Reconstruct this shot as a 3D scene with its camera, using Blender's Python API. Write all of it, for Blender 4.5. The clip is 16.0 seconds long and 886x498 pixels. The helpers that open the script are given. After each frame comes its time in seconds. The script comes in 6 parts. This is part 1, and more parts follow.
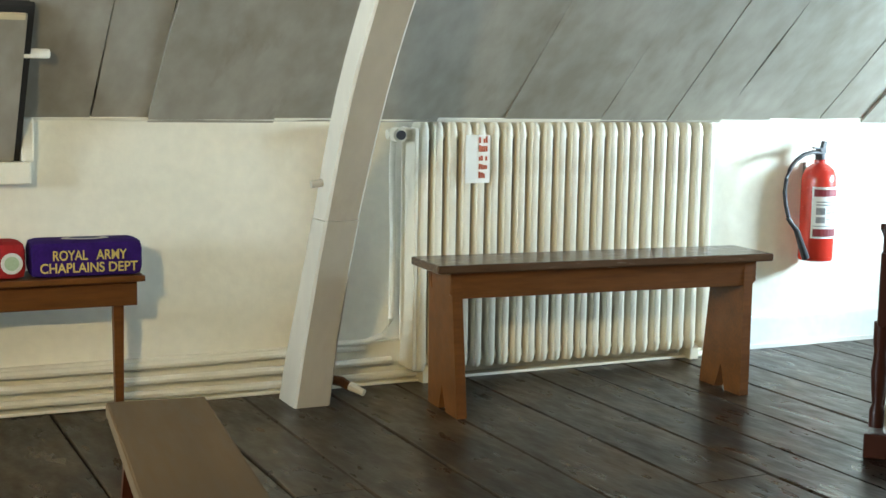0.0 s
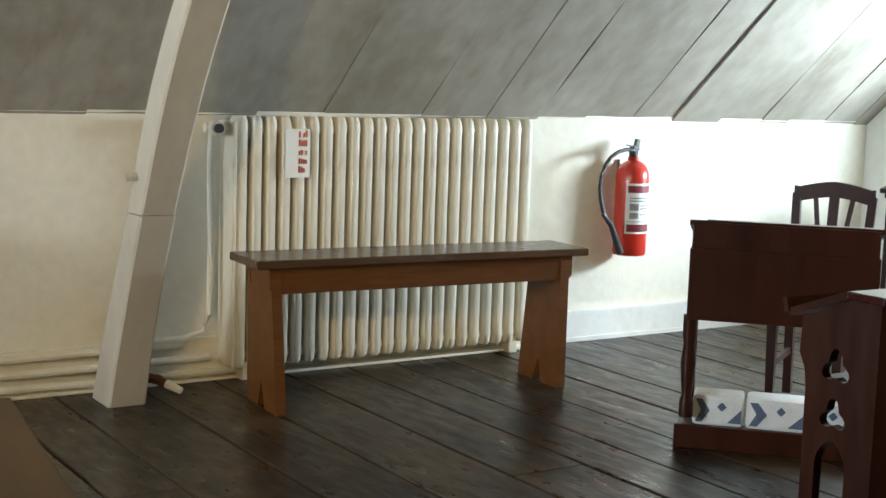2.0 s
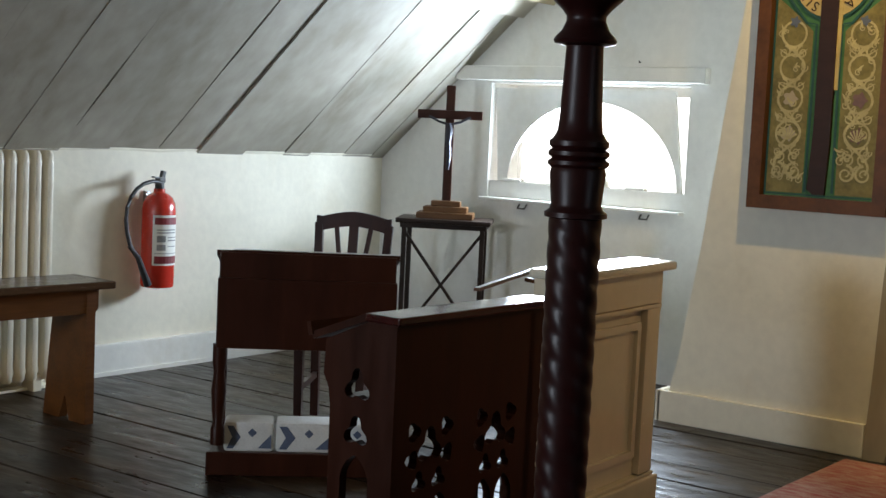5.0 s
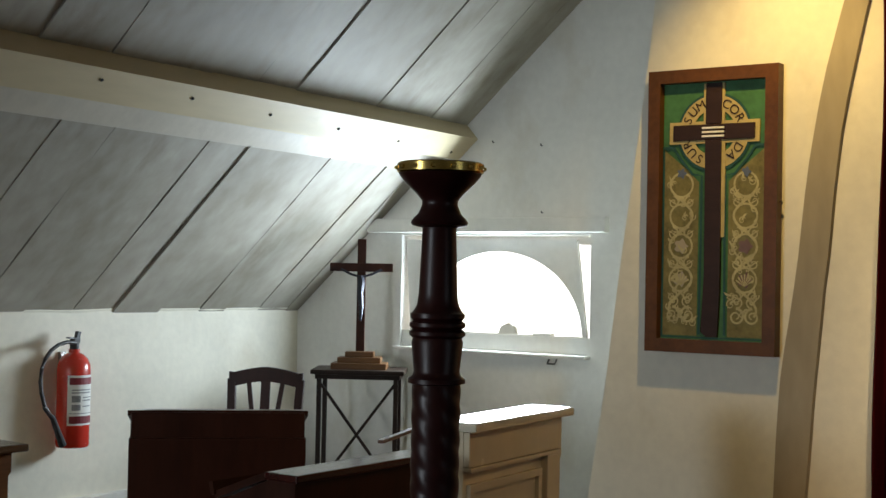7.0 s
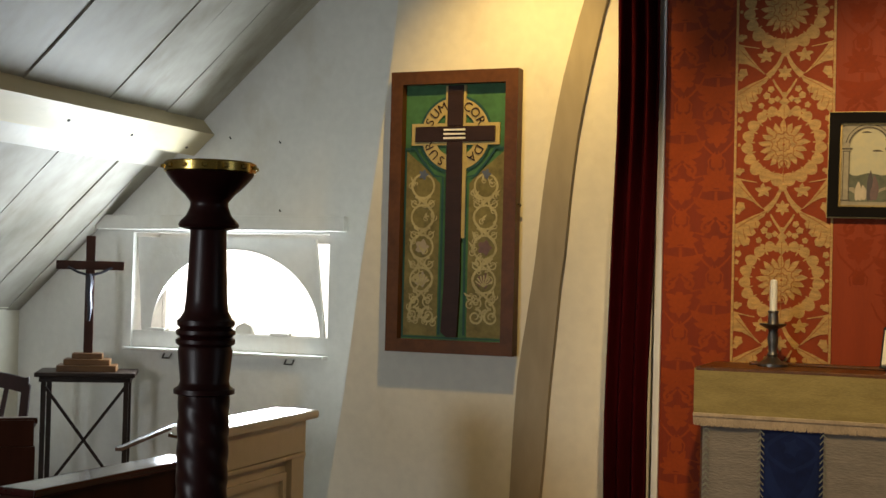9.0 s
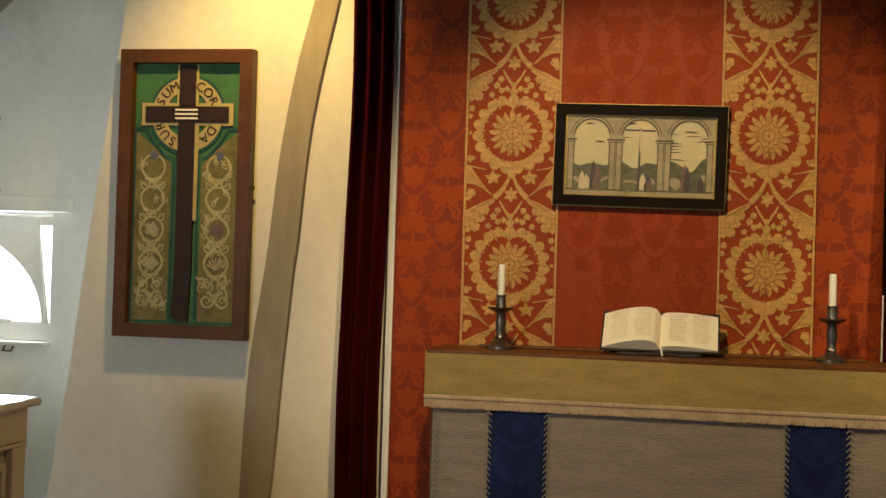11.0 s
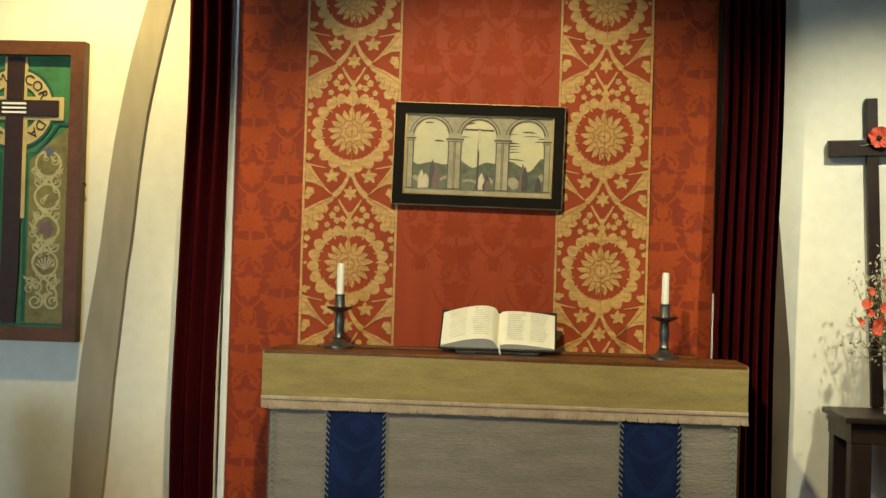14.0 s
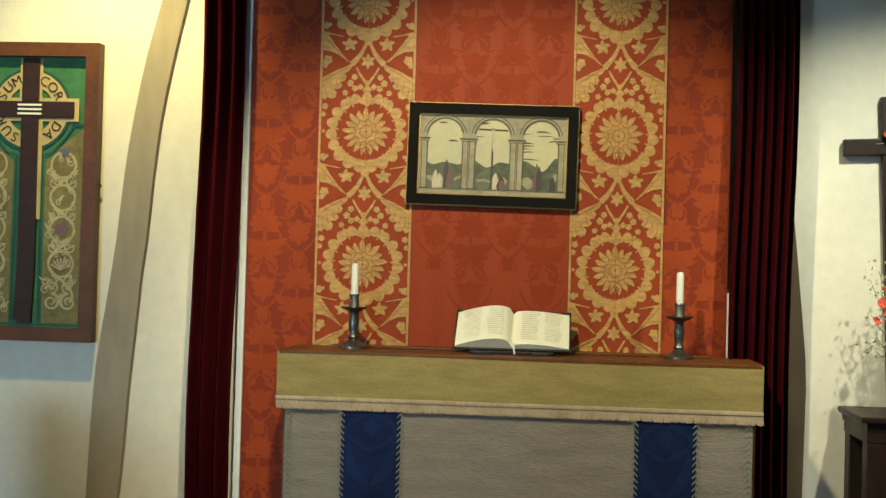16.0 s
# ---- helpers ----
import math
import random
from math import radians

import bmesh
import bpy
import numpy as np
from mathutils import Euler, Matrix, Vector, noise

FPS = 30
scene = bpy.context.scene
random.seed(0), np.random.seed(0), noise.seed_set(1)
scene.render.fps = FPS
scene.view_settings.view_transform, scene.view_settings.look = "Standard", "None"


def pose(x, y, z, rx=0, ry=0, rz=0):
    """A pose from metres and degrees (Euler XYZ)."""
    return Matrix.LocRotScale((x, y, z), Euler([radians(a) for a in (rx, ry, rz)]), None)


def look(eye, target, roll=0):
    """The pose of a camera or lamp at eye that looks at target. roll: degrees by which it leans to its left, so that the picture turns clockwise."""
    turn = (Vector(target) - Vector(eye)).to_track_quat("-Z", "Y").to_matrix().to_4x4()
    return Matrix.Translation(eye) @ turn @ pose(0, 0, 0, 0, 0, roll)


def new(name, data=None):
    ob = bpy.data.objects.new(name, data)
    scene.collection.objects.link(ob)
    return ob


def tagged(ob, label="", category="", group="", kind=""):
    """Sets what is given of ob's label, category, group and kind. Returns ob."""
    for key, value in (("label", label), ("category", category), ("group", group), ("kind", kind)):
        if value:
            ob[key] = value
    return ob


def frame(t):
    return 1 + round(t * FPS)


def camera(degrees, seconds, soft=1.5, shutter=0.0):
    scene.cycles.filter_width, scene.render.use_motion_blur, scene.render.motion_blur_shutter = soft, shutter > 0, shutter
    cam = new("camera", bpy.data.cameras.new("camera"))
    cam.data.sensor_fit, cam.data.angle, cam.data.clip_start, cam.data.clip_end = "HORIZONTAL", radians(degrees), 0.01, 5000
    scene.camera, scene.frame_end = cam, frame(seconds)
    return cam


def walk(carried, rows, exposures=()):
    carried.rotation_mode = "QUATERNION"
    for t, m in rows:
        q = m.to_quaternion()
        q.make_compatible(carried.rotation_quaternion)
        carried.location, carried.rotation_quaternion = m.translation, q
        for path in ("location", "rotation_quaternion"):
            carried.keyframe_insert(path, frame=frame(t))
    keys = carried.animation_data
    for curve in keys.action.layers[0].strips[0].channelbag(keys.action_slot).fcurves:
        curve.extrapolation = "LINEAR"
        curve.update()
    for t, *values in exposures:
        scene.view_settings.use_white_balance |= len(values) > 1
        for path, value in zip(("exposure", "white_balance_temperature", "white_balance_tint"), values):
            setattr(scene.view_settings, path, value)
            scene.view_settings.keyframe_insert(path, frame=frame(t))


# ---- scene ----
cam = camera(36.46, 16.0)
PATH = [
    (0, -0.0090, 0.0170, 1.1110, 82.77, -0.94, -25.32),
    (0.3, -0.0030, 0.0128, 1.1104, 82.64, -0.93, -26.25),
    (0.5, 0.0010, 0.0100, 1.1100, 82.54, -0.88, -26.59),
    (0.8, 0.0040, 0.0130, 1.1076, 82.41, -1.32, -27.70),
    (1, 0.0060, 0.0150, 1.1060, 82.40, -1.60, -28.42),
    (1.3, 0.0018, 0.0192, 1.1096, 82.57, -2.09, -29.40),
    (1.5, -0.0010, 0.0220, 1.1120, 82.70, -2.21, -30.51),
    (1.8, 0.0038, 0.0208, 1.1114, 82.79, -2.03, -31.77),
    (2, 0.0070, 0.0200, 1.1110, 82.73, -1.86, -32.76),
    (2.3, 0.0070, 0.0218, 1.1122, 82.85, -1.45, -34.72),
    (2.5, 0.0070, 0.0230, 1.1130, 83.04, -1.33, -36.32),
    (2.8, 0.0004, 0.0176, 1.1094, 83.12, -0.99, -38.50),
    (3, -0.0040, 0.0140, 1.1070, 83.23, -0.69, -40.23),
    (3.3, -0.0118, 0.0128, 1.1064, 83.40, -0.81, -42.45),
    (3.5, -0.0170, 0.0120, 1.1060, 83.79, -1.52, -44.04),
    (3.8, -0.0278, 0.0090, 1.1012, 84.03, -1.60, -46.02),
    (4, -0.0350, 0.0070, 1.0980, 83.49, -1.22, -46.78),
    (4.3, -0.0332, 0.0058, 1.0980, 83.71, -1.52, -48.65),
    (4.5, -0.0320, 0.0050, 1.0980, 83.93, -1.97, -49.79),
    (4.7, -0.0240, -0.0030, 1.1010, 84.09, -2.32, -51.20),
    (6.8, -0.0980, -0.1710, 1.1540, 90.53, -1.36, -55.67),
    (7, -0.1040, -0.1820, 1.1570, 91.06, -1.12, -55.71),
    (7.3, -0.0980, -0.1688, 1.1600, 91.46, -1.30, -56.79),
    (7.5, -0.0940, -0.1600, 1.1620, 91.66, -1.62, -58.74),
    (7.8, -0.0886, -0.1372, 1.1626, 91.31, 0.06, -61.24),
    (8, -0.0850, -0.1220, 1.1630, 91.06, -0.59, -62.24),
    (8.3, -0.0844, -0.1148, 1.1654, 90.99, -1.20, -63.67),
    (8.5, -0.0840, -0.1100, 1.1670, 91.25, -1.43, -64.84),
    (8.8, -0.0852, -0.0998, 1.1670, 91.20, -1.44, -66.48),
    (9, -0.0860, -0.0930, 1.1670, 91.19, -1.40, -67.46),
    (9.3, -0.0866, -0.0876, 1.1658, 91.17, -1.69, -68.74),
    (9.5, -0.0870, -0.0840, 1.1650, 91.07, -1.64, -69.92),
    (9.8, -0.0840, -0.0750, 1.1626, 90.96, -1.14, -72.61),
    (10, -0.0820, -0.0690, 1.1610, 90.88, -1.05, -73.76),
    (10.2, -0.0880, -0.0680, 1.1580, 90.73, -1.10, -74.91),
    (12.3, -0.0700, -0.0910, 1.1630, 91.64, -2.42, -83.30),
    (12.5, -0.0680, -0.0900, 1.1660, 91.55, -2.32, -83.81),
    (12.8, -0.0686, -0.0906, 1.1576, 91.65, -2.00, -84.89),
    (13, -0.0690, -0.0910, 1.1520, 91.48, -1.82, -85.53),
    (13.3, -0.0678, -0.0970, 1.1532, 91.38, -1.50, -85.97),
    (13.5, -0.0670, -0.1010, 1.1540, 91.38, -1.53, -86.14),
    (13.8, -0.0610, -0.0926, 1.1564, 91.19, -1.68, -86.09),
    (14, -0.0570, -0.0870, 1.1580, 91.08, -1.69, -85.64),
    (14.5, -0.0600, -0.0870, 1.1620, 91.12, -2.07, -85.40),
    (15, -0.0640, -0.0880, 1.1590, 91.12, -1.65, -85.30),
    (15.5, -0.0610, -0.0850, 1.1570, 91.04, -1.65, -85.17),
    (16, -0.0570, -0.0920, 1.1580, 91.06, -1.57, -84.97),
]
walk(cam, [(t, pose(*r)) for t, *r in PATH], exposures=((0, 0.16, 6700, 2), (1, 0.12, 7200, 8), (1.5, -0.28, 7250, 10), (2, -0.34, 7300, 11), (2.5, -0.34, 7400, 13), (3.5, -0.38, 7400, 17), (4.5, -1.05, 7200, 16), (7, -1.72, 7500, 13), (8.5, -1.74, 7900, 16), (9.5, -1.75, 8200, 18), (10, -1.9, 8500, 21), (12.5, -0.95, 6700, 3), (13.5, -0.97, 6500, 1), (14.5, -1.0, 6000, -3), (16, -1.0, 5850, -3)))

# ---- light ----
world = bpy.data.worlds.new("world")
scene.world = world
world.use_nodes = True
wn = world.node_tree
sky = wn.nodes.new("ShaderNodeTexSky")
sky.sky_type, sky.sun_disc = 'NISHITA', False
sky.sun_elevation, sky.sun_rotation = radians(38), radians(100)
wn.links.new(sky.outputs[0], wn.nodes["Background"].inputs[0])
wn.nodes["Background"].inputs[1].default_value = 0.12


def lamp(name, kind, m, power, colour, **more):
    d = bpy.data.lights.new(name, kind)
    d.energy, d.color = power, colour
    for k, v in more.items():
        if k == "size":
            d.shape, d.size, d.size_y = 'RECTANGLE', v[0], v[1]
        elif k == "radius":
            d.shadow_soft_size = v
        elif k == "cone":
            d.spot_size, d.spot_blend = radians(v[0]), v[1]
        elif k == "spread":
            d.spread = radians(v)
    ob = new(name, d)
    ob.matrix_world = m
    return ob


GABLE_X = 5.42
DAY, WARM = (0.58, 0.78, 1.0), (1.0, 0.81, 0.48)
# daylight of the gable window, and lamps over the altar and in the room
lamp("gable_window_light", 'AREA', look((GABLE_X + 0.04, 3.28, 1.03), (4.0, 3.28, 1.25)), 185, DAY, size=(0.8, 0.24))
# two added cool fill lights inside solid walls; neither has a window
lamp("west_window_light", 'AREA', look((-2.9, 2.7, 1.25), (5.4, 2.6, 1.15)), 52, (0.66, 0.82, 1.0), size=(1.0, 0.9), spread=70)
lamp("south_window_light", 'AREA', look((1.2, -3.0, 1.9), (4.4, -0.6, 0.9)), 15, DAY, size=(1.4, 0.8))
lamp("room_spot", 'SPOT', look((-1.0, 0.35, 1.85), (1.25, 4.5, 0.55)), 262, (1.0, 0.77, 0.42), radius=0.05, cone=(56, 0.75))
lamp("altar_spot", 'SPOT', look((2.65, 0.40, 2.55), (4.4, 0.08, 1.05)), 440, WARM, radius=0.05, cone=(65, 0.55))
lamp("picture_spot", 'SPOT', look((3.97, 1.45, 2.62), (4.72, 1.58, 1.62)), 225, (1.0, 0.73, 0.26), radius=0.02, cone=(84, 0.95))
lamp("cross_spot", 'SPOT', look((3.2, -1.42, 2.6), (4.7, -1.2, 1.08)), 370, (1.0, 0.89, 0.64), radius=0.03, cone=(57, 0.9))
# added warm fill to brighten the desks; no known lamp hangs here
lamp("desk_spot", 'SPOT', look((2.4, -0.7, 2.6), (3.1, 1.85, 0.35)), 130, WARM, radius=0.05, cone=(42, 0.8))


# ---- materials ----
def material(name, base, rough=0.6, metal=0.0, other=None, scale=6.0, stretch=(1, 1, 1), fine=40.0, amount=0.5, bump=0.15,
             depth=0.004, coat=0.0, piece=0.0, sheen=0.0, rough_var=0.12, spec=0.5, stain=None):
    """A surface with broad patches, fine grain and relief; stretch draws the grain out along an axis.
    stain: colour, scale, stretch, threshold and strength of scattered marks."""
    m = bpy.data.materials.new(name)
    m.use_nodes = True
    t = m.node_tree
    n, ln = t.nodes, t.links
    b = n["Principled BSDF"]
    tc = n.new("ShaderNodeTexCoord")
    mp = n.new("ShaderNodeMapping")
    mp.inputs["Scale"].default_value = stretch
    ln.new(tc.outputs["Object"], mp.inputs["Vector"])
    if piece:
        info, far, move = n.new("ShaderNodeObjectInfo"), n.new("ShaderNodeMath"), n.new("ShaderNodeVectorMath")
        far.operation = 'MULTIPLY'
        far.inputs[1].default_value = 53.0
        ln.new(info.outputs["Random"], far.inputs[0])
        ln.new(tc.outputs["Object"], move.inputs[0])
        ln.new(far.outputs[0], move.inputs[1])
        ln.new(move.outputs[0], mp.inputs["Vector"])
    big, small = n.new("ShaderNodeTexNoise"), n.new("ShaderNodeTexNoise")
    for q, s, d in ((big, scale, 5), (small, fine, 4)):
        q.inputs["Scale"].default_value, q.inputs["Detail"].default_value = s, d
        ln.new(mp.outputs[0], q.inputs["Vector"])
    mixn = n.new("ShaderNodeMath")
    mixn.operation = 'MULTIPLY_ADD'
    mixn.inputs[1].default_value, mixn.inputs[2].default_value = 0.4, 0.0
    ln.new(small.outputs[0], mixn.inputs[0])
    add = n.new("ShaderNodeMath")
    add.operation = 'MULTIPLY_ADD'
    add.inputs[1].default_value = 0.6
    ln.new(big.outputs[0], add.inputs[0])
    ln.new(mixn.outputs[0], add.inputs[2])
    fac = add.outputs[0]
    if piece:
        pa = n.new("ShaderNodeMath")
        pa.operation = 'MULTIPLY_ADD'
        pa.inputs[1].default_value = piece
        ln.new(info.outputs["Random"], pa.inputs[0])
        ln.new(fac, pa.inputs[2])
        sh = n.new("ShaderNodeMath")
        sh.operation = 'SUBTRACT'
        sh.inputs[1].default_value = piece / 2
        ln.new(pa.outputs[0], sh.inputs[0])
        fac = sh.outputs[0]
    ramp = n.new("ShaderNodeMapRange")
    ramp.inputs["From Min"].default_value, ramp.inputs["From Max"].default_value = 0.5 - 0.16, 0.5 + 0.16
    ln.new(fac, ramp.inputs["Value"])
    mix = n.new("ShaderNodeMix")
    mix.data_type = 'RGBA'
    second = other or tuple(c * (1 - amount) for c in base)
    mix.inputs[6].default_value, mix.inputs[7].default_value = (*second, 1), (*base, 1)
    ln.new(ramp.outputs[0], mix.inputs[0])
    colour = mix.outputs[2]
    if stain:
        tint, size, pull, edge, strong = stain
        m2, blot, cut, mark = n.new("ShaderNodeMapping"), n.new("ShaderNodeTexNoise"), n.new("ShaderNodeMapRange"), n.new("ShaderNodeMix")
        m2.inputs["Scale"].default_value, m2.inputs["Location"].default_value = pull, (3.7, 1.9, 5.3)
        blot.inputs["Scale"].default_value, blot.inputs["Detail"].default_value, blot.inputs["Roughness"].default_value = size, 6, 0.62
        cut.inputs["From Min"].default_value, cut.inputs["From Max"].default_value, cut.inputs["To Max"].default_value = edge, edge + 0.14, strong
        mark.data_type = 'RGBA'
        mark.inputs[7].default_value = (*tint, 1)
        ln.new(move.outputs[0] if piece else tc.outputs["Object"], m2.inputs["Vector"])
        ln.new(m2.outputs[0], blot.inputs["Vector"])
        ln.new(blot.outputs[0], cut.inputs["Value"])
        ln.new(cut.outputs[0], mark.inputs[0])
        ln.new(colour, mark.inputs[6])
        colour = mark.outputs[2]
    ln.new(colour, b.inputs["Base Color"])
    rr = n.new("ShaderNodeMapRange")
    rr.inputs["To Min"].default_value, rr.inputs["To Max"].default_value = max(0.03, rough - rough_var), min(1, rough + rough_var)
    ln.new(small.outputs[0], rr.inputs["Value"])
    ln.new(rr.outputs[0], b.inputs["Roughness"])
    b.inputs["Metallic"].default_value = metal
    b.inputs["Coat Weight"].default_value = coat
    b.inputs["Coat Roughness"].default_value = 0.25
    b.inputs["Sheen Weight"].default_value = sheen
    b.inputs["Sheen Tint"].default_value = (*base, 1)
    b.inputs["Specular IOR Level"].default_value = spec
    bp = n.new("ShaderNodeBump")
    bp.inputs["Strength"].default_value, bp.inputs["Distance"].default_value = bump, depth
    ln.new(fac, bp.inputs["Height"])
    ln.new(bp.outputs[0], b.inputs["Normal"])
    return m


WHITE = material("white_limewash", (0.80, 0.79, 0.74), 0.75, scale=3, fine=26, amount=0.12, bump=0.3, depth=0.012, stain=((0.60, 0.55, 0.45), 2.6, (1, 1, 0.7), 0.56, 0.45))
CREAM = material("cream_limewash", (0.80, 0.755, 0.63), 0.7, scale=2.2, fine=24, amount=0.14, bump=0.26, depth=0.012, stain=((0.58, 0.50, 0.36), 2.3, (1, 1, 0.7), 0.56, 0.4))
BOARD = material("grey_white_painted_board", (0.40, 0.375, 0.322), 0.6, other=(0.25, 0.222, 0.175), scale=2.2, stretch=(1.1, 0.6, 0.6), fine=14, bump=0.22, depth=0.009, spec=0.3, stain=((0.17, 0.13, 0.09), 2.6, (2.2, 0.7, 0.7), 0.58, 0.5))
TAN = material("stone_painted_timber", (0.54, 0.49, 0.40), 0.5, scale=3, stretch=(1, 1, 0.3), fine=20, amount=0.18, bump=0.4, depth=0.01, stain=((0.33, 0.27, 0.19), 3.4, (1, 1, 0.4), 0.57, 0.5))
DUSK = material("weathered_brown_timber", (0.40, 0.34, 0.25), 0.75, scale=3, stretch=(1, 1, 0.3), fine=20, amount=0.28, bump=0.5, depth=0.01, spec=0.2)
DARKBROWN = material("dark_brown_timber", (0.135, 0.100, 0.066), 0.8, scale=3, stretch=(1, 1, 0.3), fine=20, amount=0.35, bump=0.6, depth=0.012, spec=0.15)
PURLIN = material("cream_gloss_timber", (0.60, 0.50, 0.32), 0.5, scale=2, stretch=(0.3, 1, 1), fine=20, amount=0.16, bump=0.3, depth=0.006, spec=0.3, stain=((0.40, 0.32, 0.18), 3.0, (0.6, 1, 1), 0.58, 0.5))
RADIATOR = material("cream_radiator_paint", (0.77, 0.71, 0.57), 0.38, scale=4, stretch=(1, 1, 0.4), fine=30, amount=0.15, bump=0.15, stain=((0.42, 0.34, 0.22), 7, (1, 1, 0.5), 0.60, 0.5))
DARKGAP = material("dark_gap", (0.025, 0.022, 0.02), 0.9)
FLOOR = material("old_dark_floorboard", (0.030, 0.018, 0.0088), 0.34, other=(0.007, 0.005, 0.0038), scale=2.4, stretch=(2.0, 0.6, 1), fine=11, bump=0.9, depth=0.012, piece=0.20, rough_var=0.26, spec=0.32, stain=((0.066, 0.040, 0.019), 3.4, (1.2, 0.6, 1), 0.50, 0.75))
BENCH = material("brown_bench_wood", (0.15, 0.053, 0.0125), 0.4, scale=4, stretch=(0.5, 4, 4), fine=22, amount=0.45, bump=0.2, spec=0.25)
BENCHTOP = material("worn_bench_top", (0.10, 0.052, 0.028), 0.24, scale=3, stretch=(0.5, 4, 4), fine=22, amount=0.5, bump=0.2, spec=0.5)
FORM = material("worn_form_top", (0.105, 0.064, 0.028), 0.6, scale=3, stretch=(4, 0.5, 4), fine=20, amount=0.4, bump=0.25, spec=0.25)
MAHOG = material("dark_mahogany", (0.044, 0.0115, 0.0052), 0.38, scale=4, stretch=(2, 2, 0.4), fine=20, amount=0.5, bump=0.15, spec=0.2)
POSTWOOD = material("polished_red_mahogany", (0.050, 0.010, 0.009), 0.36, scale=5, fine=24, amount=0.5, bump=0.1, spec=0.4)
SHINY = material("polished_mahogany_ledge", (0.055, 0.012, 0.010), 0.16, scale=5, stretch=(0.5, 3, 3), fine=24, amount=0.4, bump=0.06, spec=0.6, rough_var=0.06)
WALNUT = material("dark_walnut", (0.028, 0.015, 0.010), 0.42, scale=4, stretch=(2, 2, 0.5), fine=20, amount=0.4, bump=0.15, spec=0.22)
OAK = material("golden_oak", (0.135, 0.058, 0.020), 0.4, scale=5, stretch=(1, 4, 4), fine=24, amount=0.4, bump=0.2, spec=0.3)
FRAMEWOOD = material("red_brown_frame_wood", (0.125, 0.046, 0.014), 0.42, scale=5, stretch=(2, 2, 0.5), fine=24, amount=0.4, bump=0.15, spec=0.2)
CREAMPAINT = material("cream_gloss_paint", (0.74, 0.63, 0.45), 0.22, scale=3, fine=20, amount=0.10, bump=0.08, coat=0.4)
CREAMGLOSS = material("worn_cream_gloss", (0.76, 0.70, 0.55), 0.11, scale=3, fine=20, amount=0.10, bump=0.012, spec=0.9, rough_var=0.04)
BRASS = material("polished_brass", (0.72, 0.50, 0.15), 0.2, 1.0, amount=0.2)
PEWTER = material("dull_pewter", (0.20, 0.19, 0.17), 0.38, 0.9, amount=0.35)
IRON = material("black_iron", (0.02, 0.02, 0.022), 0.5)
RED = material("red_enamel", (0.62, 0.035, 0.02), 0.22, amount=0.12, bump=0.03, coat=0.4)
RUBBER = material("black_rubber", (0.022, 0.022, 0.026), 0.45)
PAPER = material("white_paper", (0.78, 0.77, 0.72), 0.6, amount=0.06, bump=0.1)
MAROON = material("maroon_print", (0.28, 0.02, 0.03), 0.5)
ORANGE = material("orange_red_print", (0.60, 0.12, 0.05), 0.6)
GREYINK = material("grey_print", (0.38, 0.38, 0.38), 0.6)
PURPLE = material("purple_wool", (0.035, 0.012, 0.13), 0.9, scale=20, fine=160, amount=0.35, bump=0.5, spec=0.1)
SCARLET = material("scarlet_wool", (0.42, 0.025, 0.03), 0.85, scale=20, fine=160, amount=0.3, bump=0.5, spec=0.15)
GOLDWOOL = material("gold_wool", (0.62, 0.46, 0.16), 0.85, scale=20, fine=160, amount=0.25, bump=0.5)
WHITEWOOL = material("white_wool", (0.72, 0.72, 0.70), 0.85, scale=20, fine=160, amount=0.2, bump=0.5)
BLUEWOOL = material("slate_blue_wool", (0.10, 0.13, 0.20), 0.85, scale=20, fine=160, amount=0.3, bump=0.5)
GREENWOOL = material("pale_green_wool", (0.40, 0.52, 0.36), 0.85, scale=20, fine=160, amount=0.2, bump=0.5)
DAMASK = material("rust_red_damask", (0.228, 0.0295, 0.0068), 0.6, scale=5, stretch=(1, 3, 0.5), fine=70, amount=0.28, bump=0.25, spec=0.2)
DAMASKDARK = material("rust_red_damask_figure", (0.322, 0.0525, 0.0117), 0.65, scale=9, fine=90, amount=0.25, bump=0.2, spec=0.15)
BROCADE = material("gold_brocade_thread", (0.60, 0.335, 0.095), 0.5, scale=30, stretch=(1, 1, 3), fine=170, amount=0.5, bump=0.6, spec=0.35)
PLAINRED = material("rust_red_silk", (0.31, 0.045, 0.010), 0.6, scale=4, stretch=(1, 5, 0.4), fine=60, amount=0.2, bump=0.3, spec=0.2)
PLAINDARK = material("rust_red_silk_figure", (0.275, 0.038, 0.0088), 0.65, scale=9, fine=90, amount=0.2, bump=0.2, spec=0.15)
BROCADERED = material("brocade_red_ground", (0.31, 0.048, 0.011), 0.65, scale=14, fine=120, amount=0.25, bump=0.4, spec=0.2)
TRACERY = material("brocade_shadow_thread", (0.40, 0.15, 0.042), 0.6, scale=20, fine=150, amount=0.35, bump=0.4, spec=0.2)
VELVET = material("crimson_velvet", (0.056, 0.0028, 0.005), 0.95, scale=6, stretch=(1, 1, 0.3), fine=60, amount=0.5, bump=0.2, sheen=0.2, spec=0.05)
OLIVEGOLD = material("olive_gold_silk", (0.36, 0.275, 0.10), 0.65, scale=7, stretch=(1, 1, 4), fine=90, amount=0.35, bump=0.5, spec=0.25, stain=((0.23, 0.165, 0.055), 10, (1, 0.8, 6), 0.57, 0.6))
FRINGE = material("fringe_thread", (0.52, 0.40, 0.27), 0.8, scale=20, fine=120, amount=0.35, bump=0.4, spec=0.2)
